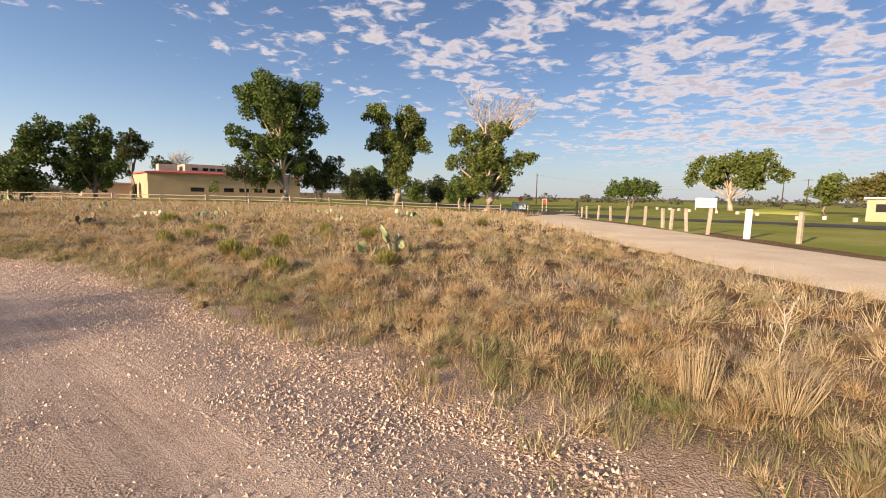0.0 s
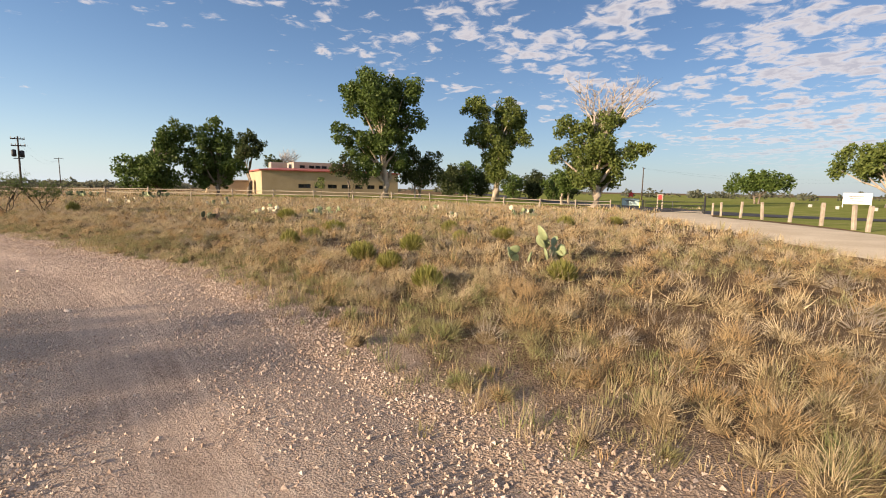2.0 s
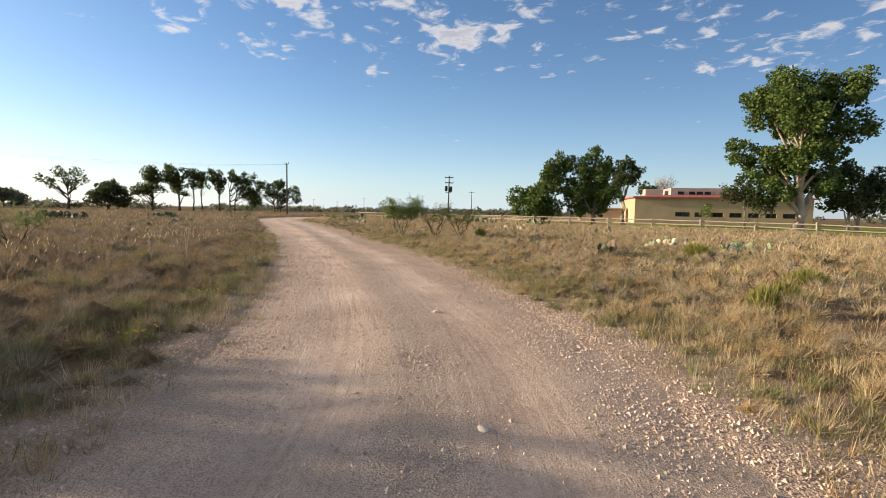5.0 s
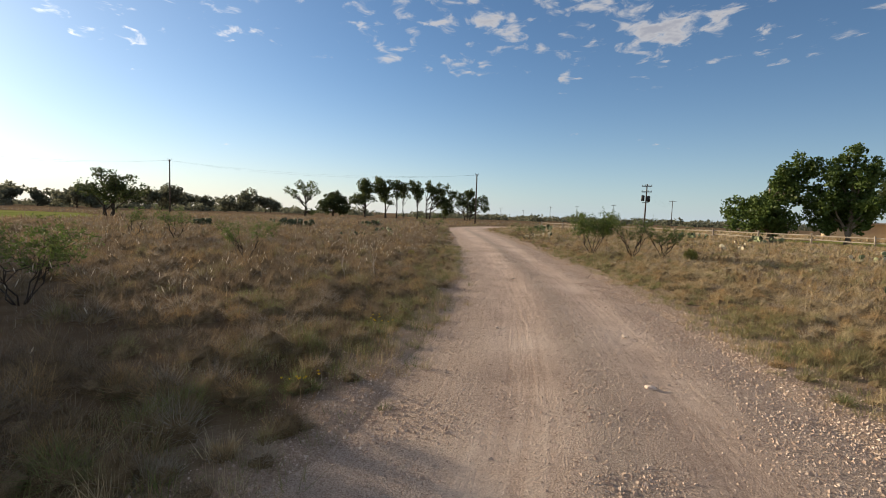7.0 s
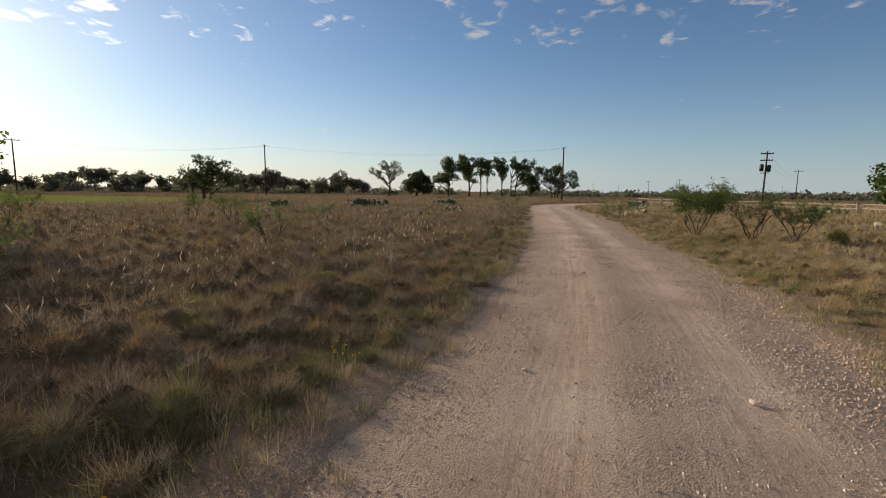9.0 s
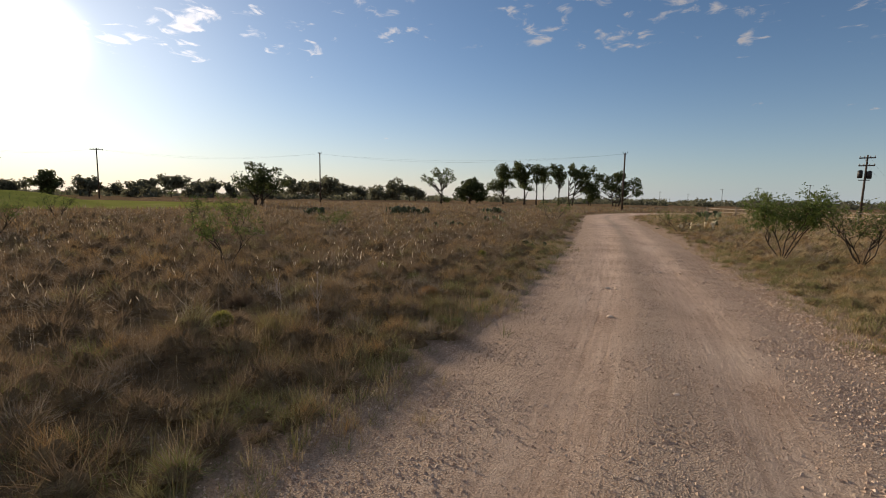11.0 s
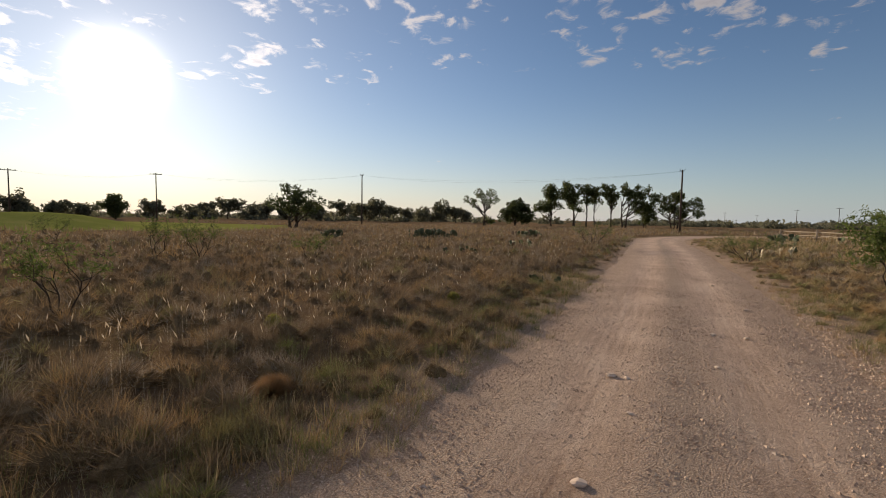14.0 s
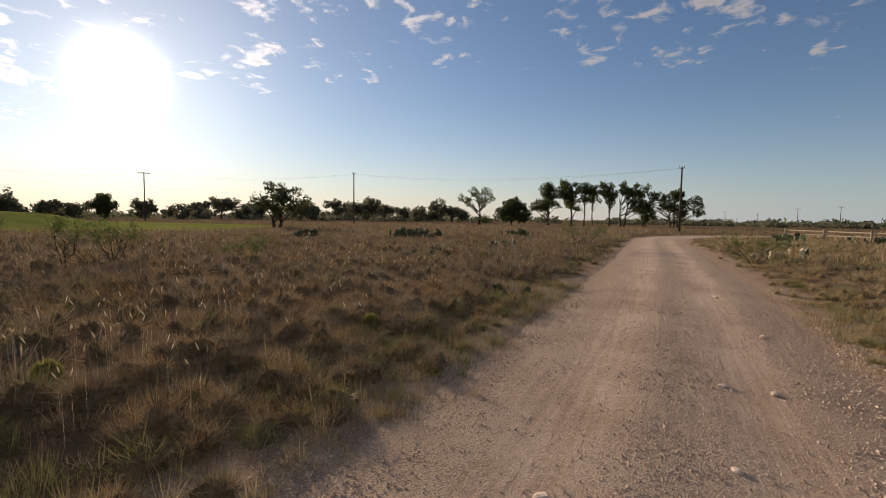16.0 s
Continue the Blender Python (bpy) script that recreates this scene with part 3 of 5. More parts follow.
tree("cottonwood_tree", *at(20.3, 63), [(-2, 13.2, 2.8), (3.0, 13.3, 2.3), (-.2, 10.9, 2.7), (3.7, 10.0, 1.8), (-4.3, 13.2, 1.6), (.8, 13.9, 2), (-4.8, 7.8, 1.7),
     (-3.5, 5.9, 1.9), (-1.2, 7.0, 1.8), (1.8, 5.0, 2.1), (-2.6, 3.8, 1.6), (-3.3, 11.6, 1.8), (.8, 8.2, 1.5), (2.4, 7.4, 1.2)],
     "tall green cottonwood tree with pale forked trunk and layered crown", leaf=LEAF, bark=PALE_BARK, trunk=0.55, turn=20, seed=11, per=320, size=0.16, gap=0.05)
tree("cottonwood_tree", *at(16.4, 67), [(-1.3, 5.6, 1.8), (2, 5.2, 1.8), (.5, 3.1, 1.8), (2.7, 3.4, 1.4), (-1.4, 3.2, 1.5)],
     "low dark green tree with twin pale trunks beside the tall cottonwood", leaf=LEAF_D, bark=PALE_BARK, trunk=0.25, forks=2, turn=16, seed=12, per=280, size=0.15)
tree("cottonwood_tree", *at(7.0, 70.5), [(-3.4, 13.2, 1.9), (1, 13.3, 2.0), (-1.9, 10, 2.4), (1.9, 10.4, 2.4), (.4, 6.9, 2.6), (3.5, 8.9, 1.4), (0, 4.2, 2.1), (-3.7, 8.9, 1.3), (2.6, 12.2, 1.6)],
     "green cottonwood tree with two-part crown and thick pale trunk", leaf=LEAF_B, bark=PALE_BARK, trunk=0.6, turn=7, seed=13, per=320, size=0.16, gap=0.05)
tree("cottonwood_tree", *at(-4.2, 58.6), [(-3.6, 9.0, 1.6), (0, 9.3, 2.0), (1.6, 10.2, 1.4), (-2.6, 5.8, 2.2), (.3, 6.7, 2.2), (2.6, 5.4, 1.7), (3.8, 6.7, 1.2), (5, 6.6, 1.0), (-1.6, 3.5, 1.9),
     (1.9, 3.5, 1.6), (-4.6, 5.8, 1.2)], "half-dead cottonwood tree, bare branches above a leafy crown", leaf=LEAF_B, bark=PALE_BARK, trunk=0.62, turn=-4, seed=14, per=320, size=0.155,
     gap=0.05, dead=(11, -2.6, 5.2, 8.4, 14.6))
tree("shade_tree", *at(-1.0, 66), [(-.5, 3.6, 1.5), (.9, 3.2, 1.4), (0, 2.4, 1.3)], "small tree with pale split trunk behind the fence", leaf=LEAF, bark=PALE_BARK, trunk=0.3, forks=2, turn=0, seed=15, per=320, size=0.15)
for k, (az, d, s) in enumerate(((12.4, 84, 1.0), (10.6, 88, 1.15), (8.6, 90, .9), (4.9, 86, .8), (2.4, 92, 1.0), (0.2, 90, .85), (-1.6, 95, .7))):
    tree("background_tree", *at(az, d), [(-1.4 * s, 3.2 * s, 1.9 * s), (1.2 * s, 3.6 * s, 2.0 * s), (0, 1.8 * s, 2.1 * s), (.2, 4.6 * s, 1.4 * s)], "low dark tree in the row beyond the fence",
         leaf=LEAF_D if k % 2 == 0 else LEAF, trunk=0.22, turn=az, seed=20 + k, per=120, size=0.2, group="dark trees beyond the fence")
tree("elm_tree", *at(43.7, 62), [(2.2, 6.9, 1.4), (1, 4.9, 1.6), (-.7, 3.4, 1.7), (-3, 3.2, 1.6), (1.2, 1.9, 1.4), (1.8, 6.0, 1.4), (-2, 2.0, 1.5), (0, 1.6, 1.4)], "green tree leaning beside the tan building", leaf=LEAF, trunk=0.3, turn=43, seed=31, per=330, size=0.15)
tree("elm_tree", *at(38.2, 62), [(-.2, 8.0, 1.2), (-1.5, 6.2, 1.6), (.9, 6.4, 1.6), (0, 4.1, 2.2), (-2.7, 4.1, 1.5), (-1.8, 2.3, 1.6), (1.9, 3.4, 1.4), (.6, 2.2, 1.5)], "dense green tree with a pointed crown near the building", leaf=LEAF, trunk=0.32, turn=38, seed=32, per=330, size=0.15)
tree("elm_tree", *at(35.2, 68), [(.1, 7.5, 1.2), (1.3, 6.6, 1.1), (-.5, 6.2, 1.4), (.9, 5.6, 1.0), (-1.0, 4.8, 1.1)], "dark tree standing behind the pointed one", leaf=LEAF_D, trunk=0.28, turn=35, seed=33, per=320, size=0.15)
tree("ornamental_tree", *at(24.4, 61), [(-1.4, 3.6, 1.2), (.3, 3.3, 1.4), (1.4, 2.1, 1.1), (-.3, 4.5, 1.0)], "small dark tree in front of the building wall", leaf=LEAF_D, trunk=0.12, turn=24, seed=34, per=220, size=0.14)
tree("ornamental_tree", *at(27.6, 60), [(0, 1.5, .7), (.1, 2.1, .5)], "young green sapling in front of the building", leaf=LEAF_B, trunk=0.05, turn=27, seed=35, per=320, size=0.10)
tree("shade_tree", *at(32.0, 100), [(-1.2, 6.0, 1.7), (.6, 5.4, 1.5), (0, 3.5, 2.2)], "tree top showing over the building roof", leaf=LEAF_D, trunk=0.25, turn=32, seed=36, per=130, size=0.2, dead=(5, 0.6, 3.0, 4.5, 7.6))
tree("umbrella_tree", *at(-30.1, 105), [(-5, 7.8, 2.7), (.3, 9.0, 2.6), (5.5, 8.3, 2.7), (-2.4, 6, 2.2), (2.9, 6, 2.4), (7.7, 6.4, 1.8), (-7, 6, 1.8), (-2.4, 8.6, 2.4), (3, 9, 2.4)],
     "broad umbrella-shaped green tree with pale branching trunk", leaf=LEAF_B, bark=PALE_BARK, trunk=0.5, forks=1, turn=-30, seed=41, per=120, size=0.24)
tree("round_tree", *at(-20.4, 110), [(-3.6, 3.8, 2.2), (-1.6, 4.3, 2.2), (.6, 4.6, 2.0), (2.6, 4.6, 2.4), (4.2, 3.8, 1.8)], "pair of round dark green trees by the road", leaf=LEAF, trunk=0.25, forks=2, turn=-20, seed=42, per=120, size=0.23)
tree("round_tree", *at(-37.8, 98), [(1, 4.8, 2.2), (-1.3, 3.6, 1.5), (3.1, 3.6, 1.7), (0.6, 2.8, 1.7)], "green tree on the lawn by the road", leaf=LEAF_B, trunk=0.25, turn=-38, seed=43, per=130, size=0.22)
tree("round_tree", *at(-41.6, 80), [(0, 4.2, 2.0), (-2.4, 3.6, 1.8), (2.3, 4.4, 2.0), (1, 2.6, 1.6)], "olive-green tree beside the small booth", leaf=LEAF_Y, trunk=0.25, turn=-41, seed=44, per=130, size=0.2)

# the far row in the west, seen from the road
WX, WY = -12.95, 9.03


def west(az, d):
    return at(az, d, WX, WY)


FAR = "trees along the far bend"
tree("elm_tree", *west(96.9, 100), [(-3.3, 5.6, 1.2), (-1.1, 6.9, 1.2), (1.4, 6.9, 1.2), (0, 5, 1.0), (2.0, 5.3, .9), (-2.2, 4.6, .8), (.6, 1.2, 1.0)], "spreading open-crowned tree with thin foliage", leaf=LEAF_F, bark=DARK_BARK, trunk=0.3, turn=97, seed=51, per=110, size=0.2, group=FAR, ragged=True, gap=.3)
tree("juniper_tree", *west(93.2, 115), [(0, 3.9, 2.4), (-2.2, 2.6, 2.0), (2.5, 2.3, 2.0), (.6, 5.3, 1.5), (-1.2, 4.9, 1.4), (2.1, 4.4, 1.4)], "dense dark round juniper tree", leaf=LEAF_D, bark=DARK_BARK, trunk=0.3, turn=93, seed=52, per=220, size=0.2, group=FAR)
tree("elm_tree", *west(89.1, 125), [(-.7, 9.2, 2.0), (-2.4, 5.6, 1.7), (0, 6.8, 2.0), (.3, 8, 1.6)], "tall dark elm tree by the road bend", leaf=LEAF_F, bark=DARK_BARK, trunk=0.3, turn=89, seed=53, per=130, size=0.22, group=FAR, ragged=True)
tree("elm_tree", *west(86.5, 126), [(-2.0, 10.3, 1.7), (-1.4, 7.4, 2.0), (-.3, 5.4, 1.6), (-1.0, 8.8, 1.6)], "tall leaning dark elm tree", leaf=LEAF_F, bark=DARK_BARK, trunk=0.28, turn=86, seed=54, per=140, size=0.22, group=FAR, ragged=True)
tree("elm_tree", *west(85.1, 124), [(-.9, 9.6, 1.5), (.8, 9.2, 1.5), (-.2, 7.0, 1.3)], "slim elm tree with high crown", leaf=LEAF_F, bark=DARK_BARK, trunk=0.2, turn=85, seed=55, per=130, size=0.22, group=FAR, ragged=True)
tree("elm_tree", *west(84.2, 126), [(-.3, 8.6, 1.6), (.5, 6.6, 1.2)], "slim elm tree with bare lower trunk", leaf=LEAF_F, bark=DARK_BARK, trunk=0.2, turn=84, seed=56, per=130, size=0.22, group=FAR, ragged=True)
tree("elm_tree", *west(82.4, 125), [(-1.9, 9.7, 1.6), (.1, 7.9, 1.6), (.4, 6.2, 1.2), (-1.2, 8.4, 1.2)], "elm tree with wind-bent crown", leaf=LEAF_F, bark=DARK_BARK, trunk=0.22, turn=82, seed=57, per=130, size=0.22, group=FAR, ragged=True)
tree("elm_tree", *west(81.0, 122), [(.3, 9.3, 1.5), (3.5, 9.0, 1.6), (3, 6.9, 1.8), (4, 5, 1.3), (1.4, 8.2, 1.4)], "forked elm tree with spreading crown", leaf=LEAF_F, bark=DARK_BARK, trunk=0.28, forks=2, turn=81, seed=58, per=130, size=0.22, group=FAR, ragged=True)
tree("elm_tree", *west(75.9, 122), [(-3, 6.9, 1.6), (.3, 7.3, 1.7), (4, 6.2, 1.4), (2.4, 4.7, 1.7), (5, 3.7, 1.1), (-1, 4.9, 1.6), (-5, 5, 1.5)], "broad multi-stemmed elm tree beside the pole", leaf=LEAF_F, bark=DARK_BARK, trunk=0.26, forks=3, turn=76, seed=59, per=130, size=0.22, group=FAR, ragged=True)
tree("elm_tree", *west(78.8, 128), [(-1, 4.4, 1.6), (1.2, 3.6, 1.5), (0, 2.2, 1.5)], "low bushy elm among the taller trees", leaf=LEAF_F, bark=DARK_BARK, trunk=0.18, forks=2, turn=79, seed=60, per=140, size=0.22, group=FAR, ragged=True)
tree("mesquite_tree", -68.9, -22.1, [(-2.2, 3.3, 1.3), (0, 4.4, 1.5), (1.6, 4.0, 1.5), (2.6, 2.6, 1.3), (.2, 2.8, 1.5), (-.9, 5.0, .9), (3.6, 3.4, .8)], "spreading dark mesquite tree standing alone in the grass", leaf=LEAF_D, bark=DARK_BARK, trunk=0.26, forks=2, turn=110, seed=61, per=190, size=0.13, gap=.25)
tree("round_tree", *west(137, 150), [(0, 5.2, 2.0), (-1.6, 4.0, 1.8), (1.6, 3.6, 1.8), (0, 2.2, 2.0)], "dark round tree beyond the golf green", leaf=LEAF_D, bark=DARK_BARK, trunk=0.25, turn=137, seed=62, per=110, size=0.26)
rr = random.Random(77)
for k in range(34):
    az = 99.5 + k * 1.42 + rr.uniform(-.6, .6)
    d = rr.uniform(165, 230)
    s = rr.uniform(1.0, 1.65) * (1.0 if az < 128 else 0.85)
    if 135.5 < az < 139:
        continue
    lobes = [(rr.uniform(-3.0, 3.0) * s, rr.uniform(1.2, 4.4) * s, rr.uniform(1.1, 2.0) * s) for _ in range(7)]
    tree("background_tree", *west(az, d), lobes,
         "hazy green tree in the distant row behind the golf course", leaf=HAZE_TINT, bark=DARK_BARK, trunk=0.2, turn=az, seed=100 + k, per=30, size=0.4, group="distant tree row")

# the tree beside the road whose broken shade lies over the gravel
tree("mesquite_tree", -20.5, -9.1, [(-1.1, 4.5, .8), (.2, 4.9, .75), (1.3, 4.5, .8), (-.6, 3.8, .8), (.9, 3.7, .8), (-1.5, 3.2, .75), (1.7, 3.0, .75), (.2, 2.9, .8),
     (-2.4, 3.2, .9), (-3.4, 2.7, .9), (-2.2, 2.5, .9), (-.8, 2.4, .9), (.7, 2.1, .9), (1.6, 2.1, .8), (-1.8, 4.2, .7), (-3.1, 2.0, .9), (1.9, 4.1, .6),
     (-.4, 5.0, .6), (.9, 5.0, .5), (1.6, 4.7, .55), (-1.2, 4.1, .8), (-2.0, 3.3, .9), (-.2, 4.0, .8)],
     "spreading mesquite tree that shades the road", leaf=MESQ, bark=DARK_BARK, trunk=0.2, forks=2, turn=-43, seed=71, per=430, size=0.08, gap=.3)


def scrub_belt():
    """Low far brush along the horizon, in one mesh."""
    rnd = np.random.RandomState(5)
    lobes = []
    for k in range(760):
        az = rnd.uniform(-48, 148) if k % 4 == 0 else rnd.uniform(96, 150) if k % 4 == 1 else rnd.uniform(18, 82)
        d = rnd.uniform(175, 330)
        x, y = west(az, d)
        r = rnd.uniform(1.2, 2.7)
        lobes.append((x, y, r * 0.45 - 0.3, r * 1.15))
        lobes.append((x + rnd.uniform(-4, 4), y + rnd.uniform(-4, 4), r * 0.4 - 0.3, r * .8))
    v, f = leaf_cloud(lobes, 9, 0.62, rnd, 0.0, 0.75)
    # the brush looks hazed only through its leaf colour
    ob = mesh_object("scrub_belt", v, f, [HAZE_TINT])
    tagged(ob, "low dark brush along the far horizon, leaves greyed for haze", "scrub", kind="stuff")


scrub_belt()


# ---- mesquite shrubs, broom bushes, cacti ----
def mesquite_bush(x, y, h, w, label, seed, leaf=MESQ, n=520, stems=5, group="", size=0.024):
    """Crooked dark stems with sparse small leaves."""
    py, rnd = random.Random(seed), np.random.RandomState(seed)
    e = thing("mesquite_bush", x, y, label=label, category="shrub", group=group)
    bm = bmesh.new()
    tips = []
    for s in range(stems):
        a = 6.283 * s / stems + py.uniform(-.5, .5)
        mid = Vector((math.cos(a) * w * .22, math.sin(a) * w * .22, h * py.uniform(.35, .5)))
        stem = wander((math.cos(a) * .03, math.sin(a) * .03, -.05), mid, 3, 0.05 * h, py)
        r = 0.0085 * h + 0.003
        tube(bm, stem, [r, r * .85, r * .75, r * .6], 6)
        for _ in range(4):
            b = a + py.uniform(-1.1, 1.1)
            tip = Vector((math.cos(b) * w * py.uniform(.25, .55), math.sin(b) * w * py.uniform(.25, .55), h * py.uniform(.6, 1.0)))
            limb = wander(stem[py.choice((2, 3))], tip, 4, 0.06 * h, py)
            tube(bm, limb, [r * .6, r * .45, r * .35, r * .25, r * .12], 5)
            for i in (2, 3, 4):
                for _ in range(3):
                    q = limb[i] + Vector((py.uniform(-1, 1), py.uniform(-1, 1), py.uniform(-.3, .9))) * 0.22 * h
                    tube(bm, [limb[i], (limb[i] + q) / 2 + Vector((0, 0, .02)), q], [r * .2, r * .14, r * .06], 4)
                    tips.append((limb[i], q))
    part("branchwork", bm, DARK_BARK, e, shade=True)
    c = []
    for _ in range(int(n * 1.3)):
        p, q = tips[py.randrange(len(tips))]
        c.append(tuple(p.lerp(q, py.uniform(.2, 1.15)) + Vector((py.gauss(0, .035), py.gauss(0, .035), py.gauss(0, .03))) * (h / 1.2)))
    c = np.array(c)
    # feathery leaves: three slim blades fan from each point
    vs = []
    for _ in range(3):
        a = rnd.normal(size=c.shape)
        a /= np.linalg.norm(a, axis=1)[:, None]
        b = np.cross(a, rnd.normal(size=c.shape))
        b /= np.linalg.norm(b, axis=1)[:, None]
        s = size * (h / 1.2) ** .5 * rnd.uniform(.7, 1.5, len(c))[:, None]
        vs.append(np.stack([c, c + a * s + b * s * .3, c + a * s * 2, c + a * s - b * s * .3], 1).reshape(-1, 3))
    v = np.vstack(vs)
    mesh_object("foliage", v, np.arange(len(v)).reshape(-1, 4), [leaf], e)
    return e


mesquite_bush(-20.2, 2.9, 1.15, 1.3, "small crooked mesquite shrub with sparse leaves in dry grass", 1, n=420, stems=3)
mesquite_bush(-27.9, -3.1, 1.5, 1.5, "thin mesquite shrub with bare crooked stems", 2, n=300, stems=3)
mesquite_bush(-28.1, -1.5, 1.4, 1.6, "thin green mesquite shrub in the dry grass", 3, n=520, stems=4)
mesquite_bush(-29.0, 2.0, 0.9, 1.5, "low bright green mesquite seedling", 4, n=420, stems=4)
mesquite_bush(-14.2, 1.0, 1.15, 1.5, "green mesquite bush close to the road", 5, n=1100, stems=6)
mesquite_bush(-24.9, 16.2, 1.8, 1.9, "green mesquite shrub beside the gravel road", 6, n=3000, stems=5)
mesquite_bush(-24.3, 17.8, 1.6, 2.4, "straggly grey-green mesquite shrub with bare twigs", 7, n=700, stems=6)
mesquite_bush(-23.4, 18.6, 1.3, 1.8, "low mesquite shrub at the road verge", 8, n=900, stems=5)
mesquite_bush(-36.5, 17.9, 1.2, 2.6, "low twiggy shrub near the road bend", 9, n=600, stems=6)
mesquite_bush(-43.5, 12.4, 1.4, 2.6, "low grey twiggy shrub beside the road", 10, n=500, stems=6)
mesquite_bush(-33.0, -14.0, 1.4, 2.0, "thin mesquite shrub near the golf green", 12, n=420, stems=4)
mesquite_bush(-24.5, -7.5, 1.3, 2.0, "small leafy mesquite shrub", 13, n=420, stems=4)


def broom_bush(x, y, h, w, seed):
    """A rounded tuft of fine bright green stems."""
    rnd = np.random.RandomState(seed)
    e = thing("broom_bush", x, y, label="rounded bright yellow-green broomweed bush in dry grass", category="shrub", group="broomweed bushes")
    n = 1000
    a, k = rnd.uniform(0, 6.283, n), np.sqrt(rnd.uniform(0, 1, n))
    base = np.stack([np.cos(a) * k * w * .16, np.sin(a) * k * w * .16, np.zeros(n)], 1)
    tip = np.stack([np.cos(a) * k * w * .5, np.sin(a) * k * w * .5, h * np.sqrt(1 - .72 * k * k) * rnd.uniform(.5, 1.15, n)], 1)
    mid = base * .45 + tip * .55 + rnd.normal(size=(n, 3)) * .02
    b = rnd.uniform(0, 6.283, n)
    s = np.stack([np.cos(b), np.sin(b), 0 * b], 1) * 0.009
    v = np.stack([base - s, base + s, mid + s * 1.4, mid - s * 1.4, tip], 1).reshape(-1, 3)
    i = np.arange(n)[:, None] * 5
    f = np.vstack([i + [0, 1, 2], i + [0, 2, 3], i + [3, 2, 4]])
    mesh_object("foliage", v, f, [BRIGHT], e)
    return e


for k, (x, y, h, w) in enumerate(((-3.6, 14.9, .4, .95), (-4.5, 13.8, .36, .6), (-5.2, 12.2, .42, .8), (-5.7, 10.7, .4, .8), (-2.3, 9.7, .36, .65), (-5.3, 16.4, .42, .8), (-4.9, 9.9, .34, .6), (-4.0, 8.8, .36, .6),
                                  (-8.3, 15.0, .42, 1.0), (-7.8, 11.9, .42, .6), (.1, 22.5, .4, .9), (-8.0, 13.2, .36, .7), (-20.6, 6.0, .22, .35), (-23.4, 8.0, .22, .35), (-16.2, 5.2, .2, .35), (-22.2, 18.9, .6, .8), (-1.9, 20.0, .5, 1.0), (-12.5, 19.5, .5, 1.2))):
    broom_bush(x, y, h * .85, w * .75, 300 + k)


def pad_mesh(name, mat):
    bm = bmesh.new()
    bmesh.ops.create_uvsphere(bm, u_segments=14, v_segments=9, radius=1)
    for v in bm.verts:
        t = (v.co.z + 1) / 2
        v.co = Vector((v.co.x * (0.62 + 0.42 * t) * .66, v.co.y * .11 + 0.03 * v.co.x * v.co.x, t))
    me = bpy.data.meshes.new(name)
    bm.to_mesh(me)
    bm.free()
    me.materials.append(mat)
    for f in me.polygons:
        f.use_smooth = True
    return me


PADS = {k: pad_mesh("pad", m) for k, m in (("green", PAD), ("dark", PAD_DARK), ("dry", PAD_DRY), ("pale", PAD_PALE))}


def cactus(x, y, n, size, spread, kinds, label, seed, group="prickly pears"):
    """A prickly pear: flat pads that grow out of one another's rims."""
    py = random.Random(seed)
    e = thing("prickly_pear_cactus", x, y, label=label, category="cactus", group=group)
    grown = []
    for i in range(n):
        s = size * py.uniform(.75, 1.15)
        if i < max(2, n * 2 // 5) or not grown:
            m = Matrix.Translation((py.uniform(-1, 1) * spread, py.uniform(-1, 1) * spread, -0.04)) @ pose(0, 0, 0, py.uniform(-22, 22), py.uniform(-28, 28), py.uniform(0, 360))
        else:
            pm, ps = grown[py.randrange(min(len(grown), max(2, n // 3) + 2))]
            a = py.uniform(-.9, .9)
            rim = pm @ Vector((math.sin(a) * .46 * ps, 0, (.55 + .43 * math.cos(a)) * ps))
            s = min(s, ps * .98)
            m = Matrix.Translation(rim) @ pm.to_3x3().normalized().to_4x4() @ pose(0, 0, 0, py.uniform(-15, 15), math.degrees(a) * .8, py.uniform(-50, 50))
            if (m @ Vector((0, 0, s))).z < .1:
                continue
        grown.append((m, s))
        ob = new("pad", PADS[py.choice(kinds)])
        ob.parent = e
        ob.matrix_basis = m @ Matrix.Diagonal((s, s, s, 1))
    return e


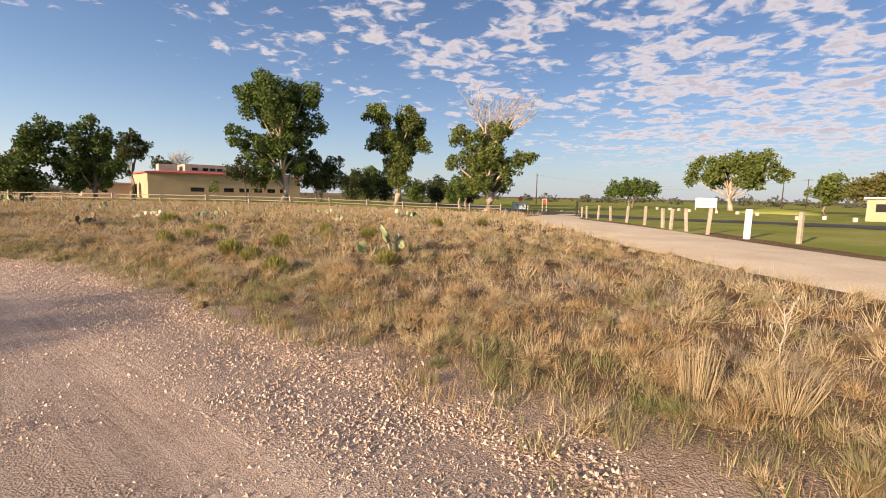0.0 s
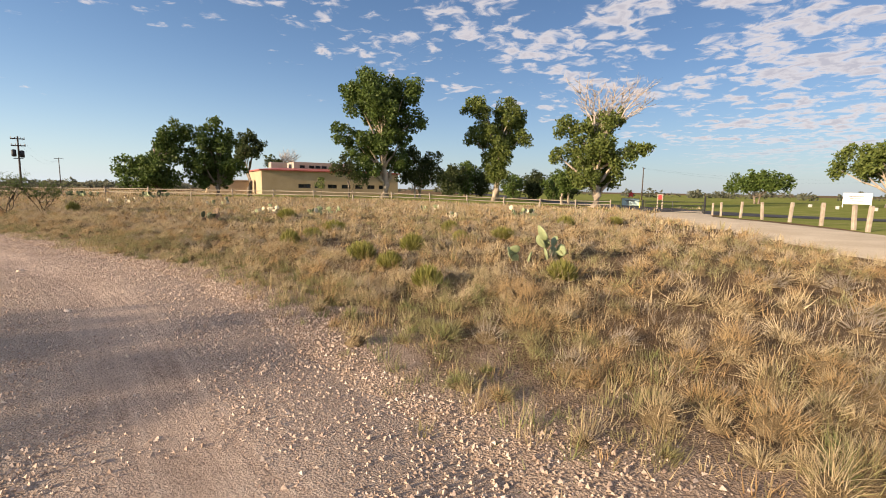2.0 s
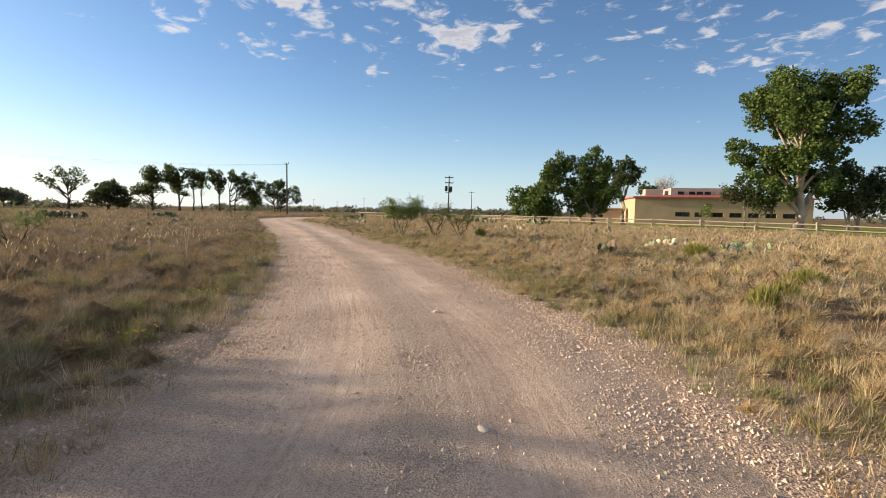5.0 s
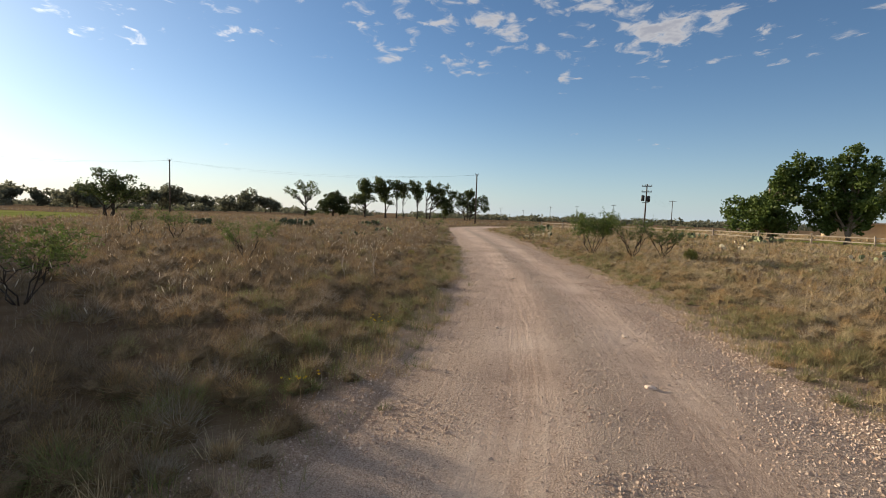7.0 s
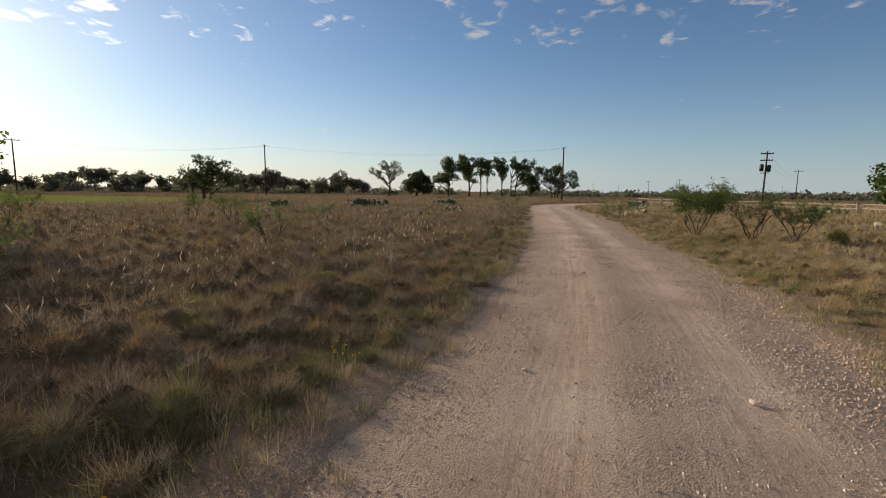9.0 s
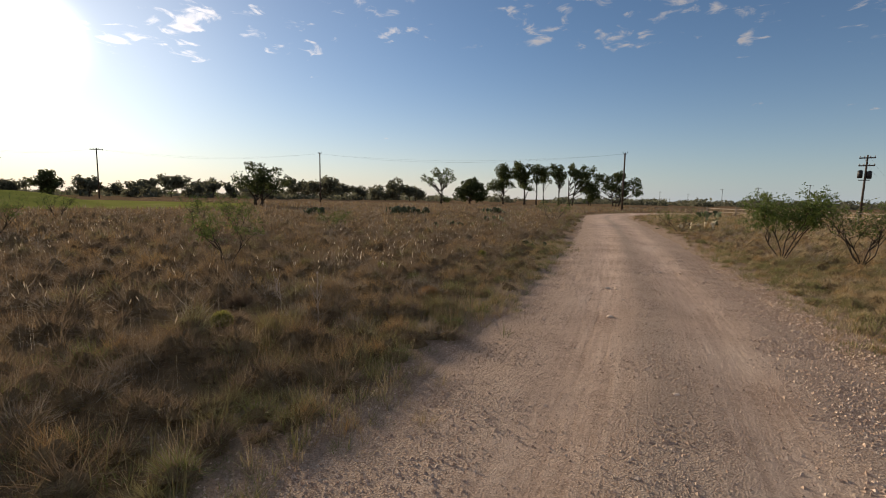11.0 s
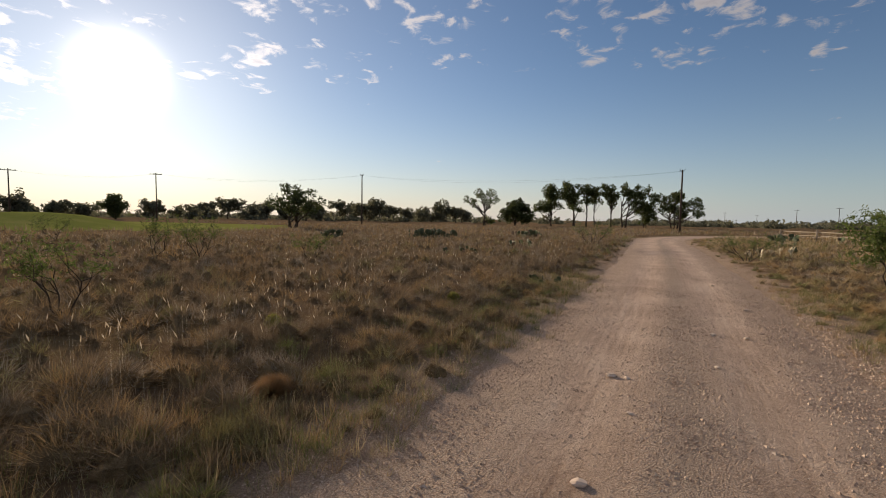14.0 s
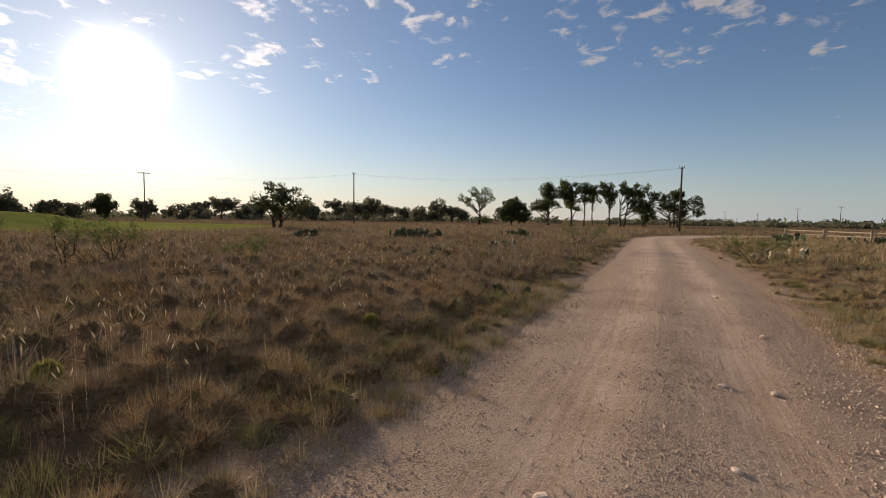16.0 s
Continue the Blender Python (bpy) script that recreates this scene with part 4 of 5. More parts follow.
cactus(-2.35, 11.75, 9, .27, .16, ["green"], "pale green prickly pear cactus with large upright pads", 1)
cactus(-2.95, 11.5, 5, .21, .12, ["green"], "small pale green prickly pear with round pads", 2)
G, D = ["green", "green", "dark", "pale"], ["dark", "dark", "green", "dry"]
for k, (x, y, n, s, w, kinds, label) in enumerate((
        (-3.7, 26.2, 12, .36, .6, G, "green and bleached prickly pear clump in tall straw grass"), (-12.4, 22.4, 12, .32, .7, G, "prickly pear clump with pale dried pads"),
        (-15.2, 22.0, 9, .28, .8, ["pale", "pale", "green"], "bleached prickly pear pads lying in the grass"), (-14.0, 16.9, 9, .28, .5, ["dry", "dry", "dark"], "withered brown prickly pear clump"),
        (-6.5, 22.7, 5, .24, .3, ["pale", "green"], "small pale prickly pear in the grass"), (-49.7, 1.1, 34, .56, 1.5, ["dark"], "large dark prickly pear thicket"),
        (-55.1, 8.1, 20, .56, 1.3, D, "dark prickly pear thicket near the road"), (-57.5, -1.0, 12, .42, 1.0, ["dark"], "dark prickly pear clump in the field"),
        (-41.0, 8.4, 12, .36, .9, D, "dark low prickly pear clump beside the road"), (-35.0, 6.1, 10, .28, .8, D, "low dark prickly pear in dry grass"),
        (-59.5, 29.5, 20, .5, 1.2, ["dark", "dark", "green"], "large dark prickly pear with brown pads at the road bend"), (-57.0, 33.5, 16, .48, 1.0, D, "dark prickly pear clump before the fence"),
        (-39.2, 20.0, 9, .32, .8, ["pale", "dry", "pale"], "bleached and dried prickly pear pads"), (-41.3, 21.4, 7, .3, .6, ["pale", "dark"], "half-bleached prickly pear clump"),
        (-44.0, 37.0, 16, .46, 1.2, ["green", "dark"], "green prickly pear clump before the rail fence"), (-37.5, 38.6, 16, .48, 1.1, ["dark", "dark", "green"], "dark prickly pear clump by the rail fence"),
        (-33.2, 32.0, 8, .3, .7, ["pale", "dry"], "bleached prickly pear in the field"), (-49.0, 24.5, 8, .3, .7, D, "low prickly pear clump in dry grass"),
        (-27.0, 9.6, 6, .2, .35, ["dark"], "small dark prickly pear at the verge"), (-46.0, -5.6, 16, .5, .9, ["dark"], "tall dark prickly pear beside the field"),
        (-22.0, 28.0, 8, .3, .6, G, "prickly pear clump in straw grass"), (-9.5, 30.0, 7, .28, .6, ["pale", "green"], "pale prickly pear clump in straw grass"), (-28, 26.5, 8, .3, .7, ["dry", "pale"], "dried prickly pear clump"))):
    cactus(x, y, n * 2, s * .72, w * .95, kinds, label, 10 + k)


# ---- fences, posts, gate, signs ----
def rail_fence():
    a, b = np.array((-66.0, 32.0)), np.array((4.0, 55.8))
    n = 19
    d = (b - a) / n
    turn, ln = math.degrees(math.atan2(d[1], d[0])), float(np.hypot(*d))
    e = thing("rail_fence", float(a[0]), float(a[1]), z=0.0, turn=turn, label="long weathered post-and-rail fence with two pale rails", category="fence")
    for i in range(n + 1):
        py = random.Random(900 + i)
        p, q = a + d * i, a + d * (i + 1)
        zp, zq = float(ground_z(*p)[0]), float(ground_z(*q)[0])
        bm = bmesh.new()
        x = ln * i
        tube(bm, [(x, 0, zp - .2), (x + .01, 0, zp + .5), (x + py.uniform(-.03, .03), 0, zp + 1.0)], [.075, .07, .065], 8)
        part("post", bm, POST_WOOD, e)
        for h in (0.48, 0.82):
            if i == n:
                continue
            bm = bmesh.new()
            w = py.uniform(-.03, .03)
            tube(bm, [(x - .1, .12, zp + h + w), (x + ln * .5, .12, (zp + zq) / 2 + h - .015), (x + ln + .1, .12, zq + h - w)], [.042, .046, .04], 6)
            part("rail", bm, RAIL_WOOD, e)


rail_fence()


def verge_post(x, y, h, lean, white, seed):
    py = random.Random(seed)
    e = thing("fence_post", x, y, label="squat white-painted post at the track edge" if white else "weathered grey wooden post at the track edge", category="post", group="posts along the track")
    bm = bmesh.new()
    r = .085 if white else .065
    add_box(bm, -r, r, -r, r, -.2, h, .02)
    bmesh.ops.rotate(bm, verts=bm.verts, cent=(0, 0, 0), matrix=Euler((radians(py.uniform(-3, 3)), radians(lean), radians(py.uniform(-20, 20)))).to_matrix())
    part("post_body", bm, WHITE_PAINT if white else POST_WOOD, e)


for k, (x, y, h, w) in enumerate(((9.8, 16.3, 1.0, 0), (9.15, 17.9, 1.02, 1), (8.75, 19.7, 1.0, 0), (8.7, 21.3, .95, 0), (8.5, 22.3, .9, 0), (8.45, 23.0, .9, 0), (8.5, 25.2, .95, 0),
                                  (8.6, 28.0, .95, 0), (8.8, 31.4, .95, 0), (9.2, 35.4, 1.0, 0), (9.8, 40.6, 1.0, 0), (10.3, 44.0, 1.0, 0))):
    verge_post(x, y, h, (-2, 0, 3, -4, 2)[k % 5], w, 500 + k)


def gate():
    x, y = 10.6, 47.0
    e = thing("pipe_gate", x, y, turn=150, label="dark metal pipe gate across the track, closed", category="gate")
    z = 0
    for k, px in enumerate((0, 5.2)):
        bm = bmesh.new()
        tube(bm, [(px, 0, -.2), (px, 0, 1.7 if k == 0 else 1.25)], [.08, .08], 8)
        part("gate_post", bm, DARK_METAL, e)
    for h in (.25, .55, .85, 1.15):
        bm = bmesh.new()
        tube(bm, [(.08, 0, h), (5.1, 0, h)], [.028, .028], 6)
        part("gate_bar", bm, DARK_METAL, e)
    for px in (.15, 2.6, 5.0):
        bm = bmesh.new()
        tube(bm, [(px, 0, .22), (px, 0, 1.18)], [.028, .028], 6)
        part("gate_upright", bm, DARK_METAL, e)


gate()


def sign_board(x, y, turn, w, h, up, board, frame_mat, label, peak=None):
    e = thing("sign_board", x, y, turn=turn, label=label, category="sign")
    for s in (-1, 1):
        box_part("sign_post", e, frame_mat, s * w / 2 - .06, s * w / 2 + .06, -.06, .06, -.2, up + h + .1, .01)
    box_part("panel", e, board, -w / 2 + .062, w / 2 - .062, -.03, .03, up, up + h, .008)
    box_part("top_rail", e, frame_mat, -w / 2 + .062, w / 2 - .062, -.045, .045, up + h + .002, up + h + .09)
    if peak:
        bm = bmesh.new()
        pts = []
        for k in range(10):
            r, a = (.42 if k % 2 == 0 else .2), 6.2832 * k / 10
            pts.append((r * math.sin(a), r * math.cos(a)))
        lo = [bm.verts.new((px, -.03, up + h + .5 + pz)) for px, pz in pts]
        hi = [bm.verts.new((px, .03, up + h + .5 + pz)) for px, pz in pts]
        bm.faces.new(lo), bm.faces.new(hi[::-1])
        for k in range(10):
            bm.faces.new((lo[k], hi[k], hi[(k + 1) % 10], lo[(k + 1) % 10]))
        part("red_emblem", bm, peak, e, "plain red star-shaped emblem")
    # grey bars where writing cannot be read
    for k in range(3):
        box_part("text_bar", e, DARK_METAL if peak is None else FRAME_DARK, -w * .3 + .1 * k, w * .25 - .08 * k, -.036, -.031, up + h * (.68 - .2 * k), up + h * (.74 - .2 * k))


sign_board(*at(-8.0, 63), -8, 2.1, .85, .35, TEAL_PAINT, YELLOW_PAINT, "yellow-framed sign board with a red emblem on top", RED_PAINT)
sign_board(*at(-27.9, 100), -28, 3.4, 1.7, .5, WHITE_PAINT, WHITE_PAINT, "large white notice board on the lawn")
sign_board(*at(-10.9, 60), -10, .5, .5, 1.2, RED_PAINT, POST_WOOD, "small red sign on short posts")


def curb_block(x, y, seed):
    e = thing("marker_block", x, y, turn=seed * 37 % 90, label="squat pale concrete marker block on the grass", category="marker", group="concrete marker blocks")
    box_part("block", e, CONCRETE, -.22, .22, -.18, .18, -.1, .42, .04)


for k, (az, d) in enumerate(((-24.5, 92), (-25.4, 88), (-26.4, 84), (-30.9, 78), (-29.0, 80), (-36.0, 62), (-38.0, 66), (-32.6, 74), (-23.2, 95), (-40.2, 60))):
    curb_block(*at(az, d), k)


def spoil_heap():
    e = thing("earth_heap", *at(-34.3, 88), turn=-34, label="low dark grassy earth heap on the lawn", category="mound")
    bm = bmesh.new()
    bmesh.ops.create_icosphere(bm, subdivisions=4, radius=1)
    for v in bm.verts:
        n = noise.noise(v.co * 2.3) * .12
        v.co = Vector((v.co.x * (5.2 + n * 4), v.co.y * 2.4, max(-.3, v.co.z * (.75 + n))))
    part("soil", bm, TURF_GROUND, e, shade=True)


spoil_heap()


def booth():
    e = thing("booth", *at(-42.0, 66), turn=-42, label="small cream roadside booth with a dark window", category="booth")
    box_part("wall", e, STUCCO, -1.3, 1.3, -1.1, 1.1, -.2, 2.3, .01)
    box_part("roof", e, CONCRETE, -1.6, 1.6, -1.4, 1.4, 2.302, 2.5, .02)
    box_part("window", e, GLASS_DARK, -.6, .5, -1.13, -1.101, 1.0, 1.8)


booth()


# ---- the tan building ----
def building():
    x0, y0 = at(33.9, 80)
    x1, y1 = at(18.6, 87)
    ln = math.hypot(x1 - x0, y1 - y0)
    turn = math.degrees(math.atan2(y1 - y0, x1 - x0))
    e = thing("tan_building", x0, y0, z=-.1, turn=turn, label="low tan stucco building with red metal roof edge and strip windows", category="building")
    h, dp = 3.95, 12.0
    # front wall with real openings: piers, sill wall and head wall
    wins = [(5.6, 7.6), (8.2, 9.3), (10.4, 12.0), (12.8, 14.4), (15.2, 16.6), (17.4, 18.8), (19.6, 21.2)]
    wins = [(a, b) for a, b in wins if b < ln - .4]
    zs, zh = 1.3, 1.95
    bm = bmesh.new()
    add_box(bm, 0, ln, 0, .3, -.4, zs)
    add_box(bm, 0, ln, 0, .3, zh, h)
    edges = [0] + [v for w in wins for v in w] + [ln]
    for a, b in zip(edges[::2], edges[1::2]):
        add_box(bm, a, b, 0, .3, zs, zh)
    part("wall", bm, STUCCO, e)
    for a, b in wins:
        w = box_part("window", e, GLASS_DARK, a, b, .12, .16, zs, zh)
        bm = bmesh.new()
        add_box(bm, a, b, .05, .12, zs, zs + .06)
        add_box(bm, a, b, .05, .12, zh - .06, zh)
        m = (a + b) / 2
        for c in (a + .03, m, b - .03):
            add_box(bm, c - .03, c + .03, .05, .12, zs + .06, zh - .06)
        part("window_frame", bm, FRAME_DARK, w)
    # lit end wall with an arched entrance
    bm = bmesh.new()
    add_box(bm, 0, .3, .3, 5.2, -.4, h)
    add_box(bm, 0, .3, 7.4, dp, -.4, h)
    add_box(bm, 0, .3, 5.2, 7.4, 2.55, h)
    for k in range(8):
        a0, a1 = math.pi * k / 8, math.pi * (k + 1) / 8
        yc = 6.3 - 1.1 * math.cos((a0 + a1) / 2)
        zt = 1.6 + .95 * math.sin((a0 + a1) / 2)
        add_box(bm, 0, .3, min(6.3 - 1.1 * math.cos(a0), 6.3 - 1.1 * math.cos(a1)), max(6.3 - 1.1 * math.cos(a0), 6.3 - 1.1 * math.cos(a1)), zt, 2.55)
    part("end_wall", bm, STUCCO, e)
    box_part("door", e, FRAME_DARK, .6, .66, 5.4, 7.2, -.3, 2.3)
    bm = bmesh.new()
    add_box(bm, ln - .3, ln, .3, dp, -.4, h)
    add_box(bm, .3, ln - .3, dp - .3, dp, -.4, h)
    part("back_wall", bm, STUCCO, e)
    # low-pitched red roof with its fascia
    bm = bmesh.new()
    ov = .35
    c = [(-ov, -ov, h), (ln + ov, -ov, h), (ln + ov, dp + ov, h), (-ov, dp + ov, h)]
    lo = [bm.verts.new(p) for p in c]
    mid = [bm.verts.new((px, py, pz + .2)) for px, py, pz in c]
    top = [bm.verts.new(p) for p in ((3.5, 4, h + .62), (ln - 3.5, 4, h + .62), (ln - 3.5, dp - 4, h + .62), (3.5, dp - 4, h + .62))]
    for ring_a, ring_b in ((lo, mid), (mid, top)):
        for k in range(4):
            bm.faces.new((ring_a[k], ring_a[(k + 1) % 4], ring_b[(k + 1) % 4], ring_b[k]))
    bm.faces.new(top), bm.faces.new(lo[::-1])
    roof = part("roof", bm, RED_ROOF, e)
    # raised block with small windows
    blk = box_part("upper_block", e, SHINGLE, 6.0, 16.5, 4.6, 9.6, h + .2, h + 1.75, .02)
    for a in (7.0, 8.6, 9.7, 10.8):
        box_part("clerestory_window", blk, GLASS_DARK, a, a + .85, 4.56, 4.59, h + .75, h + 1.2)
    duct = box_part("roof_duct", e, SHINGLE, 2.6, 5.2, 6.0, 8.2, h + .2, h + 1.6, .03)
    # lower wing to the west
    bm = bmesh.new()
    add_box(bm, -7.0, -.36, 9.0, 9.3, -.4, 2.3)
    add_box(bm, -7.0, -6.7, 9.3, 14, -.4, 2.3)
    part("wing_wall", bm, STUCCO, e)
    box_part("wing_roof", e, SHINGLE, -7.3, -.36, 8.7, 14.3, 2.302, 2.5, .02)


building()


# ---- utility poles and wires ----
POLES = {}


def pole(key, x, y, h, arm=0, turn=0.0, lean=0.0, gear=False, r=.15, label="tall dark wooden utility pole", half=1.2):
    e = thing("utility_pole", x, y, turn=turn, label=label, category="pole", group="utility poles")
    bm = bmesh.new()
    tube(bm, [(0, 0, -.3), (lean * h * .5, 0, h * .5), (lean * h, 0, h)], [r, r * .85, r * .66], 9)
    part("shaft", bm, POLE_WOOD, e, shade=True)
    for k in range(arm):
        z = h - .35 - .9 * k
        box_part("cross_arm", e, POLE_WOOD, lean * h - half, lean * h + half, -.07 - r, -r * .7, z - .07, z + .07, .01)
        for s in (-.88 * half, -.34 * half, .34 * half, .88 * half):
            bm = bmesh.new()
            tube(bm, [(lean * h + s, -r, z + .07), (lean * h + s, -r, z + .17), (lean * h + s, -r, z + .25)], [.03, .06, .03], 7)
            part("insulator", bm, CONCRETE, e)
    if not arm:
        for s in (-1, 1):
            bm = bmesh.new()
            tube(bm, [(0, 0, h - .4), (s * .28, 0, h - .1), (s * .3, 0, h + .12)], [.03, .03, .05], 6)
            part("insulator_bracket", bm, DARK_METAL, e)
    if gear:
        for s, z in ((-.42, h - 2.2), (.4, h - 2.3)):
            bm = bmesh.new()
            tube(bm, [(s, 0, z - .5), (s, 0, z - .45), (s, 0, z + .35), (s, 0, z + .45)], [.18, .25, .25, .12], 12)
            part("transformer", bm, DARK_METAL, e, shade=True)
        box_part("gear_bracket", e, DARK_METAL, -.5, .5, -.03 - r, -r, h - 3.0, h - 2.9)
    POLES[key] = Vector((x, y, float(ground_z(x, y)[0]) + h))


pole("a", -84.5, 27.8, 8.7, 0, 75)
pole("l", -105.3, -27.6, 10.3, 0, 100)
pole("k", -103.8, -76.6, 10.8, 1, 125)
pole("j", -85.6, -93.2, 10.0, 1, 140)
pole("b", -72.0, 52.1, 7.4, 2, 52, .012, True, .13, "dark utility pole with transformers and double cross arms", .75)
for k, (az, d, h) in enumerate(((71.2, 400, 9), (68.4, 470, 8.5), (65.2, 316, 9.2), (62.06, 279, 9.2), (57.9, 240, 9.2))):
    pole("f%d" % k, *west(az, d), h, 1, 60 + 3 * k)
pole("g0", *at(52.0, 190, -4.2, 4.3), 9.3, 1, 55)
pole("m", *at(-9.7, 120), 7.6, 0, 0, label="thin dark pole beyond the gate")
pole("n", *at(-36.3, 170), 8.5, 1, -36)
pole("o", *at(-34.4, 150), 7.5, 0, -34, label="pale thin pole beyond the lawn")


def wire(a, b, sag, off=0.0):
    bm = bmesh.new()
    p, q = POLES[a], POLES[b]
    side = Vector((-(q - p).y, (q - p).x, 0)).normalized() * off
    pts = [p.lerp(q, i / 14) + side + Vector((0, 0, -.2 - sag * 4 * (i / 14) * (1 - i / 14))) for i in range(15)]
    tube(bm, pts, [.006] * 15, 4)
    tagged(part("power_line", bm, DARK_METAL), "thin dark overhead power line between poles", "cable", "overhead power lines")


for a, b, s in (("a", "l", 1.2), ("l", "k", 1.2), ("k", "j", 1.0), ("b", "g0", 2.0), ("m", "n", 2.5)):
    wire(a, b, s, -.3)
    wire(a, b, s * 1.3, .3)


# ---- single stones on the gravel ----
def rock(x, y, s, seed):
    bm = bmesh.new()
    bmesh.ops.create_icosphere(bm, subdivisions=2, radius=1)
    for v in bm.verts:
        v.co *= 1 + .35 * noise.noise(v.co * 1.4 + Vector((seed * 7.1, 0, 0)))
        v.co = Vector((v.co.x * s * 1.3, v.co.y * s, v.co.z * s * .55))
    ob = part("stone", bm, STONE)
    z = float(land(x, y)) + 0.012 + s * .12
    ob.matrix_basis = pose(x, y, z, 0, 0, seed * 47)
    tagged(ob, "loose pale limestone rock lying on the gravel road", "stone", "loose rocks on the road")


for k, (x, y, s) in enumerate(((-10.3, 8.5, .05), (-13.3, 9.36, .035), (-12.75, 7.76, .03), (-12.1, 9.4, .035), (-19.0, 10.4, .035), (-20.0, 10.38, .055), (-22.2, 12.5, .045), (-19.95, 10.53, .04),
                               (-24.6, 13.4, .05), (-22.3, 12.1, .05), (-28.0, 13.9, .05), (-20.6, 11.6, .04), (-17.8, 9.9, .05), (-15.2, 9.8, .04), (-7.4, 6.9, .04), (-26.2, 12.2, .04))):
    rock(x, y, s * .8, k + 1)

# ---- loose gravel ----
TRAIL = np.array([(-1.45, 1.4), (-3, 3.2), (-5.6, 5.2), (-7.3, 5.8), (-10.4, 7.9), (-13, 9), (-17, 10.4), (-22, 12)], float)


def scatter(n, box, seed):
    r = np.random.RandomState(seed)
    return r.uniform(box[0], box[1], n), r.uniform(box[2], box[3], n), r


def gravel():
    line = dense(ROAD_LINE, 0.1)
    d = np.gradient(line, axis=0)
    d /= np.linalg.norm(d, axis=1)[:, None]
    r = np.random.RandomState(21)
    pick_ = np.nonzero((line[:, 0] > -46) & (line[:, 0] < 5))[0]
    n = 700000
    i = pick_[r.randint(0, len(pick_), n)]
    s = r.uniform(-2.7, 3.3, n)
    j = r.uniform(-.05, .05, n)
    x = line[i, 0] + d[i, 0] * j + d[i, 1] * s
    y = line[i, 1] + d[i, 1] * j - d[i, 0] * s
    far = np.abs(across(TRAIL, x, y))
    lane = np.exp(-((s - .78) / .3) ** 2) + np.exp(-((s + .66) / .36) ** 2)
    clump = .55 + .45 * smooth(waves(x, y, 2.2, 31), -.4, .4)
    want = (0.34 + 0.7 * smooth(s, .9, 1.5) + 0.5 * smooth(-s, 1.1, 1.8) + .5 * np.exp(-((s - .07) / .2) ** 2)) * (1 - .6 * lane) * (1 - .95 * smooth(s, 1.95, 2.9)) * (1 - .95 * smooth(-s, 1.9, 2.7)) * clump
    want *= np.where(x < -8, .95, .95) * np.exp(-np.maximum(far - 2.4, 0) / 2.4)
    keep = r.uniform(0, 1, n) < want
    x, y, s, lane = x[keep], y[keep], s[keep], lane[keep]
    n = len(x)
    size = np.minimum(r.gamma(2.2, .0021, n) * (1 + .25 * smooth(s, .7, 1.6)) + .0032, .017)
    z = np.maximum(land(x, y, s) + .02 - .10 * (np.abs(s) / 2.6) ** 2.5 - .018 * lane, ground_z(x, y, s))
    shape = np.array([(1, 0, -.3), (-.5, .87, -.3), (-.5, -.87, -.3), (.1, .1, .9)], float)
    v = shape[None] * (size[:, None, None] * r.uniform(.7, 1.3, (n, 4, 1))) * np.array([1.1, .95, .9])
    v += r.normal(0, .2, (n, 4, 3)) * size[:, None, None]
    a = r.uniform(0, 6.283, n)
    c, q = np.cos(a)[:, None], np.sin(a)[:, None]
    v = np.stack([v[..., 0] * c - v[..., 1] * q, v[..., 0] * q + v[..., 1] * c, v[..., 2]], -1)
    v += np.stack([x, y, z + size * .15], -1)[:, None]
    f = np.array([(0, 1, 3), (1, 2, 3), (2, 0, 3)])
    f = (np.arange(n)[:, None, None] * 4 + f[None]).reshape(-1, 3)
    tagged(mesh_object("gravel_stones", v.reshape(-1, 3), f, [STONE]), "loose pinkish crushed limestone gravel on the road", "gravel", kind="stuff")


gravel()


